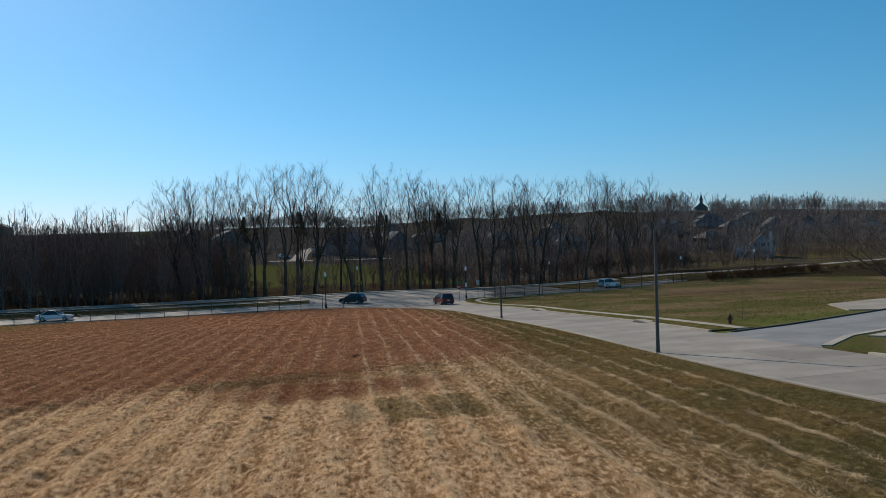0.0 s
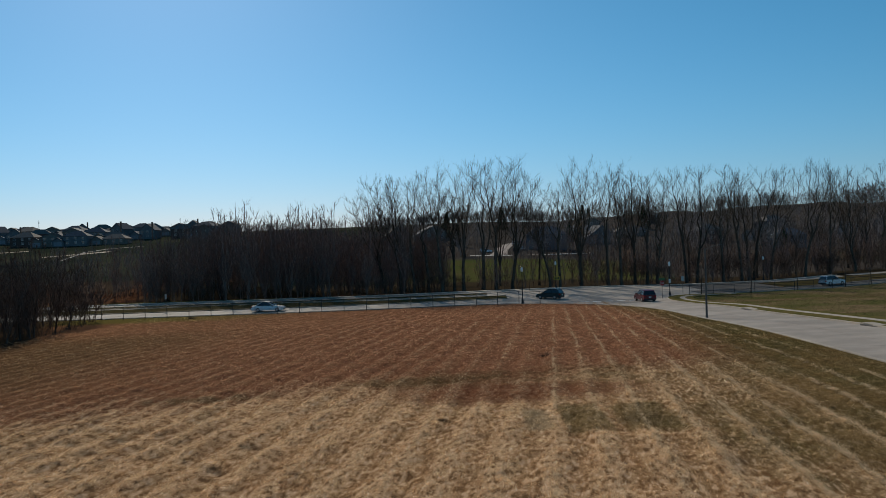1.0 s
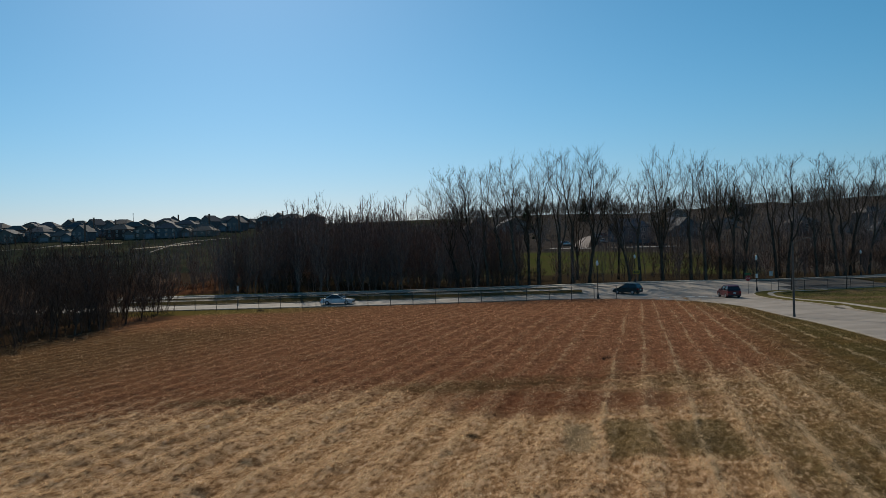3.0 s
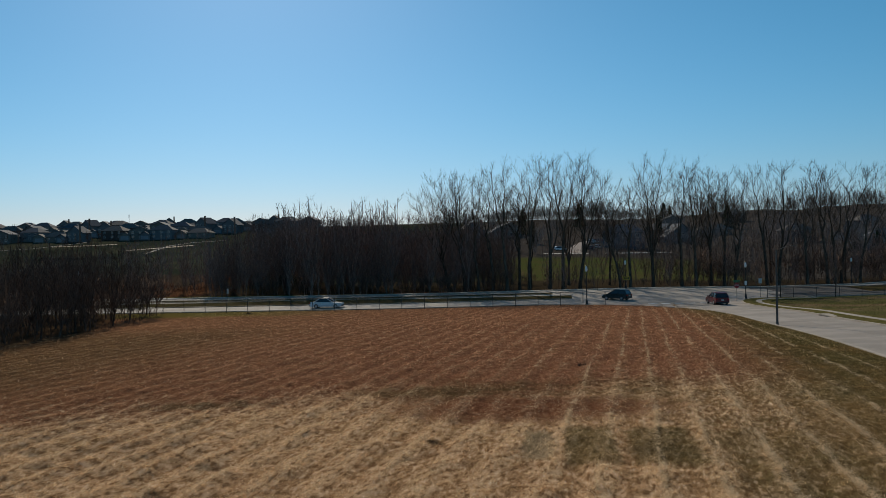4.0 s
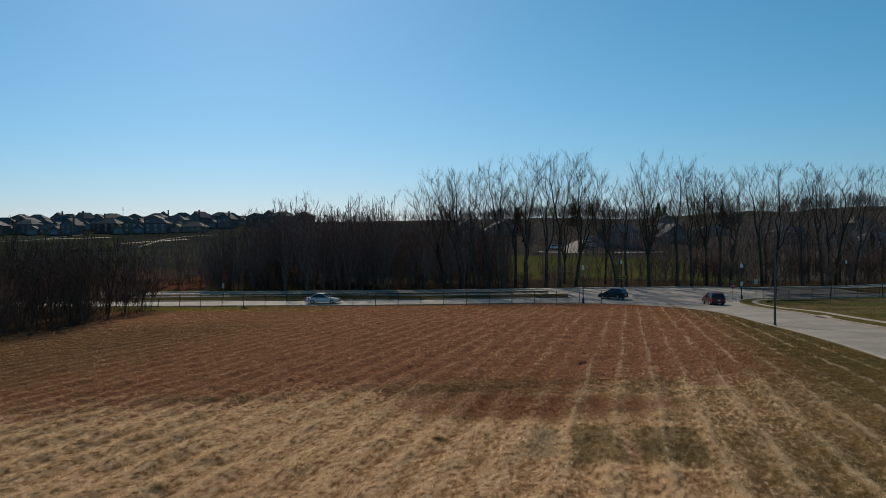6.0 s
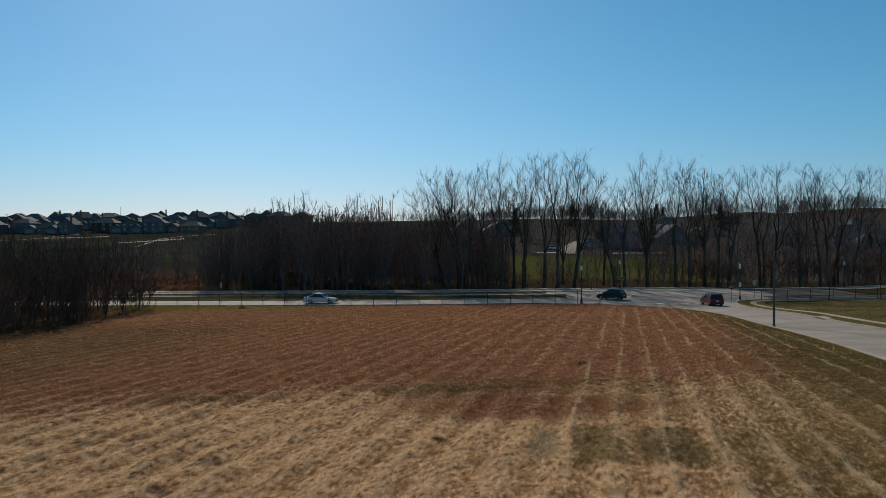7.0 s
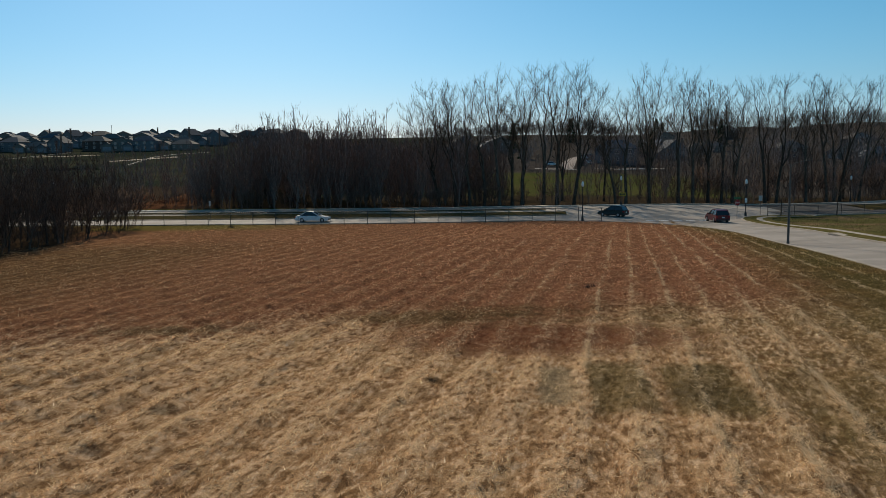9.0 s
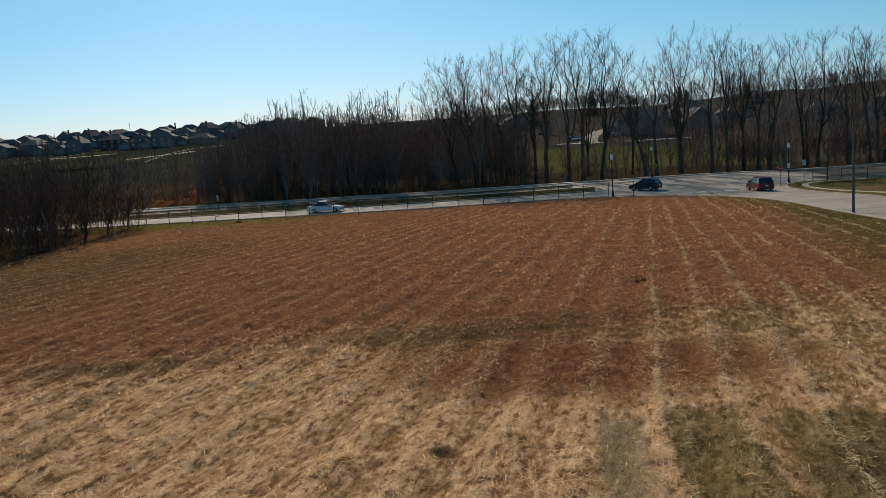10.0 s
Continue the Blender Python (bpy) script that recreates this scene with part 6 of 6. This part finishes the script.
def windrows(seed=8):
    """Rows of cut straw left by the mower, broken and uneven."""
    rs = np.random.RandomState(seed)
    P, L, W = [], [], []
    for y0, y1, per, ln, wd in ((15, 40, 330, 0.13, 0.014), (40, 62, 110, 0.15, 0.018), (62, 90, 34, 0.18, 0.03), (90, 122, 14, 0.22, 0.042)):
        for k in range(-27, 13):
            n = int((y1 - y0) * per)
            y = rs.uniform(y0, y1, n)
            u = 1.3 + k * 1.45 + 0.2 * (lattice(y / 5.0, np.full(n, k * 3.7), 9) - 0.5) + rs.normal(0, 0.05, n)
            x = u + 0.095 * (y - 38)
            own = (0.5, 0.8, 0.65, 0.85, 0.6, 0.75, 0.45)[(k * 3) % 7] if k < 3 else (0.95, 1.0, 1.12)[k % 3]
            strong = np.clip((x + 24) / 38, 0.34, 0.95) * own
            level = lattice(y / 3.2 + k * 11.1, np.full(n, k * 5.3), 10) * 0.5 + lattice(y / 0.7, np.full(n, k * 2.1), 11) * 0.5
            keep = rs.uniform(0, 1, n) < np.clip((level - 0.66 + 0.36 * strong) / 0.4, 0, 1) ** 1.5
            keep &= rs.uniform(0, 1, n) < 0.3 + 0.7 * strong
            keep &= (x > -0.74 * (y - 12) - 3) & (x < np.minimum(0.85 * y + 4, kerb_x(y)[0] - 0.6)) & (y < near_edge(x) - 3)
            P.append(np.stack([x, y], -1)[keep])
            m = int(keep.sum())
            L.append(ln * rs.uniform(0.5, 1.3, m))
            W.append(wd * rs.uniform(0.7, 1.3, m))
    P, L, W = np.concatenate(P), np.concatenate(L), np.concatenate(W)
    n = len(P)
    a, lift = rs.uniform(0, 2 * np.pi, n), rs.uniform(0.0, 0.35, n)
    z = height(P[:, 0], P[:, 1]) + thatch(P[:, 0], P[:, 1]) + rs.uniform(0.01, 0.10, n)
    d = np.stack([np.cos(a) * np.cos(lift), np.sin(a) * np.cos(lift), np.sin(lift)], -1) * L[:, None]
    s = np.stack([-np.sin(a), np.cos(a)], -1) * W[:, None] / 2
    v = np.empty((n, 3, 3), np.float32)
    v[:, 0, :2], v[:, 1, :2] = P - s, P + s
    v[:, 0, 2] = v[:, 1, 2] = z
    v[:, 2] = np.concatenate([P, z[:, None]], 1) + d
    return tagged(big_mesh("windrow_straw", v.reshape(-1, 3), np.arange(3 * n).reshape(-1, 3), M_STRAW), "broken rows of pale cut straw on the field", "straw", kind="stuff")


windrows()


def loose_straw(seed=15):
    """Bleached stalks lying on the mown field, thicker along the mower's passes."""
    rs = np.random.RandomState(seed)
    P, L, W = [], [], []
    for x0, x1, y0, y1, per, ln, wd in ((-24, 9, 15, 30, 95, 0.26, 0.012), (-34, 9, 30, 44, 75, 0.28, 0.015), (9, 15, 15, 46, 26, 0.24, 0.014), (-44, 17, 42, 62, 13, 0.28, 0.022), (-46, 20, 62, 90, 5, 0.32, 0.036)):
        n = int((x1 - x0) * (y1 - y0) * per)
        x, y = rs.uniform(x0, x1, n), rs.uniform(y0, y1, n)
        u = x - 0.095 * (y - 38)
        thick = 0.32 + 0.28 * np.cos(2 * np.pi * (u - 1.3) / 1.45) + 5.0 * thatch(x, y) + 0.7 * (lattice(u / 0.5, y / 1.4, 17) - 0.5)
        keep = (rs.uniform(0, 1.3, n) < thick) & ~((x > 5.5) & (x < 9.8) & (y > 30.5) & (y < 36.5) & (rs.uniform(0, 1, n) < 0.75)) & (x > -0.74 * (y - 12) - 3) & (x < 0.85 * y + 4)
        P.append(np.stack([x, y], -1)[keep])
        m = int(keep.sum())
        L.append(ln * rs.uniform(0.4, 1.4, m))
        W.append(wd * rs.uniform(0.6, 1.3, m))
    P, L, W = np.concatenate(P), np.concatenate(L), np.concatenate(W)
    n = len(P)
    a, lift = rs.uniform(0, 2 * np.pi, n), rs.uniform(-0.05, 0.3, n)
    z = height(P[:, 0], P[:, 1]) + thatch(P[:, 0], P[:, 1]) + rs.uniform(0.02, 0.09, n)
    d = np.stack([np.cos(a) * np.cos(lift), np.sin(a) * np.cos(lift), np.sin(lift)], -1) * L[:, None]
    s = np.stack([-np.sin(a), np.cos(a)], -1) * W[:, None] / 2
    v = np.empty((n, 3, 3), np.float32)
    v[:, 0, :2], v[:, 1, :2] = P - s, P + s
    v[:, 0, 2] = v[:, 1, 2] = z
    v[:, 2] = np.concatenate([P, z[:, None]], 1) + d
    return tagged(big_mesh("loose_straw", v.reshape(-1, 3), np.arange(3 * n).reshape(-1, 3), M_STRAW), "bleached loose stalks lying on the stubble", "straw", kind="stuff")


loose_straw()


def meadow(seed=9):
    rs = np.random.RandomState(seed)
    n = 36000
    x, y = rs.uniform(34.5, 125, n), rs.uniform(44, 178, n)
    keep = (y < near_edge(x) - 1.8) & ((y > 51.5 + 0.47 * (x - 31)) | (y < 40))
    keep &= ~((x > 44) & (x < 76) & (y < 61 + 0.66 * (x - 44)))
    x, y = np.repeat(x[keep], 4), np.repeat(y[keep], 4)
    n = len(x)
    x, y = x + rs.normal(0, 0.12, n), y + rs.normal(0, 0.12, n)
    a, lean, ln = rs.uniform(0, 2 * np.pi, n), rs.uniform(0.5, 1.4, n), rs.uniform(0.08, 0.22, n)
    z = height(x, y)
    v = np.empty((n, 3, 3), np.float32)
    w = 0.028
    v[:, 0] = np.stack([x + np.sin(a) * w, y - np.cos(a) * w, z - 0.01], -1)
    v[:, 1] = np.stack([x - np.sin(a) * w, y + np.cos(a) * w, z - 0.01], -1)
    v[:, 2] = np.stack([x + np.cos(a) * np.sin(lean) * ln, y + np.sin(a) * np.sin(lean) * ln, z + np.cos(lean) * ln], -1)
    return tagged(big_mesh("meadow_grass", v.reshape(-1, 3), np.arange(3 * n).reshape(-1, 3), M_MEADOW), "rough dull green meadow grass beyond the side road", "grass", kind="stuff")


meadow()

# small dark clods and a fallen stick in the field
M_CLOD = plain("dark_clod", (0.045, 0.025, 0.016), 0.95, 0.0, 20.0, 0.4)
for k, (x, y, s) in enumerate(((6.6, 53.7, 0.38), (-2.45, 27.7, 0.16), (1.4, 34.7, 0.16), (-36.0, 119.5, 0.7), (6.9, 53.5, 0.25))):
    ob = thing("weed_clump", x, y, label="small dark clump of weeds in the stubble", category="weeds", group="weed clumps")
    rng = random.Random(k)
    vs, fs = [], []
    for j in range(90):
        a, l = rng.uniform(0, 6.28), s * rng.uniform(0.4, 1.0)
        p = Vector((rng.gauss(0, 0.3 * s), rng.gauss(0, 0.2 * s), 0))
        q = p + Vector((math.cos(a) * l * 0.6, math.sin(a) * l * 0.6, l * rng.uniform(0.3, 0.9)))
        w = Vector((-math.sin(a), math.cos(a), 0)) * 0.04 * s
        vs += [p - w, p + w, q]
        fs.append((3 * j, 3 * j + 1, 3 * j + 2))
    b = big_mesh("tuft", vs, fs, M_CLOD)
    b.parent = ob

# ---- concrete slabs of the roads ----
def slab(name, corners, lift, material, parent, depth=0.12, gap=0.02):
    c = np.mean(np.array(corners), 0)
    top = []
    for x, y in corners:
        d = np.array((x, y)) - c
        x, y = c + d * (1 - gap / np.linalg.norm(d))
        top.append((float(x), float(y), hz(x, y) + lift))
    me = bpy.data.meshes.new(name)
    me.from_pydata([(x, y, z - depth) for x, y, z in top] + top, [], [(3, 2, 1, 0), (4, 5, 6, 7), (0, 1, 5, 4), (1, 2, 6, 5), (2, 3, 7, 6), (3, 0, 4, 7)])
    me.materials.append(material)
    ob = new(name, me)
    ob.parent = parent
    return ob


def lane_x(y):
    return tuple(float(v) for v in kerb_x(y))


for k in range(26):
    y0, y1 = -14 + 4.6 * k, -14 + 4.6 * (k + 1)
    (a0, b0), (a1, b1) = lane_x(y0), lane_x(y1)
    for f0, f1 in ((0.0, 0.5), (0.5, 1.0)):
        slab("slab", [(a0 + (b0 - a0) * f0, y0), (a0 + (b0 - a0) * f1, y0), (a1 + (b1 - a1) * f1, y1), (a1 + (b1 - a1) * f0, y1)], 0.04, M_CONCRETE, side_road)
# the flared mouth of the side road
L_, R_ = list(MOUTH_L), list(MOUTH_R)
L_[0], R_[0] = (lane_x(105.6)[0], 105.6), (lane_x(105.6)[1], 105.6)
for i in range(8):
    for f0, f1 in ((0.0, 0.33), (0.33, 0.67), (0.67, 1.0)):
        at = lambda p, q, f: (p[0] + (q[0] - p[0]) * f, p[1] + (q[1] - p[1]) * f)
        slab("slab", [at(L_[i], R_[i], f0), at(L_[i], R_[i], f1), at(L_[i + 1], R_[i + 1], f1), at(L_[i + 1], R_[i + 1], f0)], 0.045, M_CONCRETE, side_road)
for road, o0, o1 in ((blvd_near, OFF[0], OFF[1]), (blvd_far, OFF[2], OFF[3])):
    for x in np.arange(-100, 76, 4.8):
        for f0, f1 in ((0.0, 0.5), (0.5, 1.0)):
            ca = [(x, float(near_edge(x)) + o0 + (o1 - o0) * f0), (x + 4.8, float(near_edge(x + 4.8)) + o0 + (o1 - o0) * f0),
                  (x + 4.8, float(near_edge(x + 4.8)) + o0 + (o1 - o0) * f1), (x, float(near_edge(x)) + o0 + (o1 - o0) * f1)]
            slab("slab", ca, 0.04, M_BOULEVARD if x < 39 or o0 > 20 and x > 54 else M_DARKROAD, road)

# white dashes across the side road's mouth
for k in range(5):
    x, y = 18.2 + 1.75 * k, 127.7 + 0.1 * k
    slab("dash", [(x, y), (x + 1.15, y), (x + 1.15, y + 0.6), (x, y + 0.6)], 0.075, M_LINE, side_road, 0.03, 0.0)
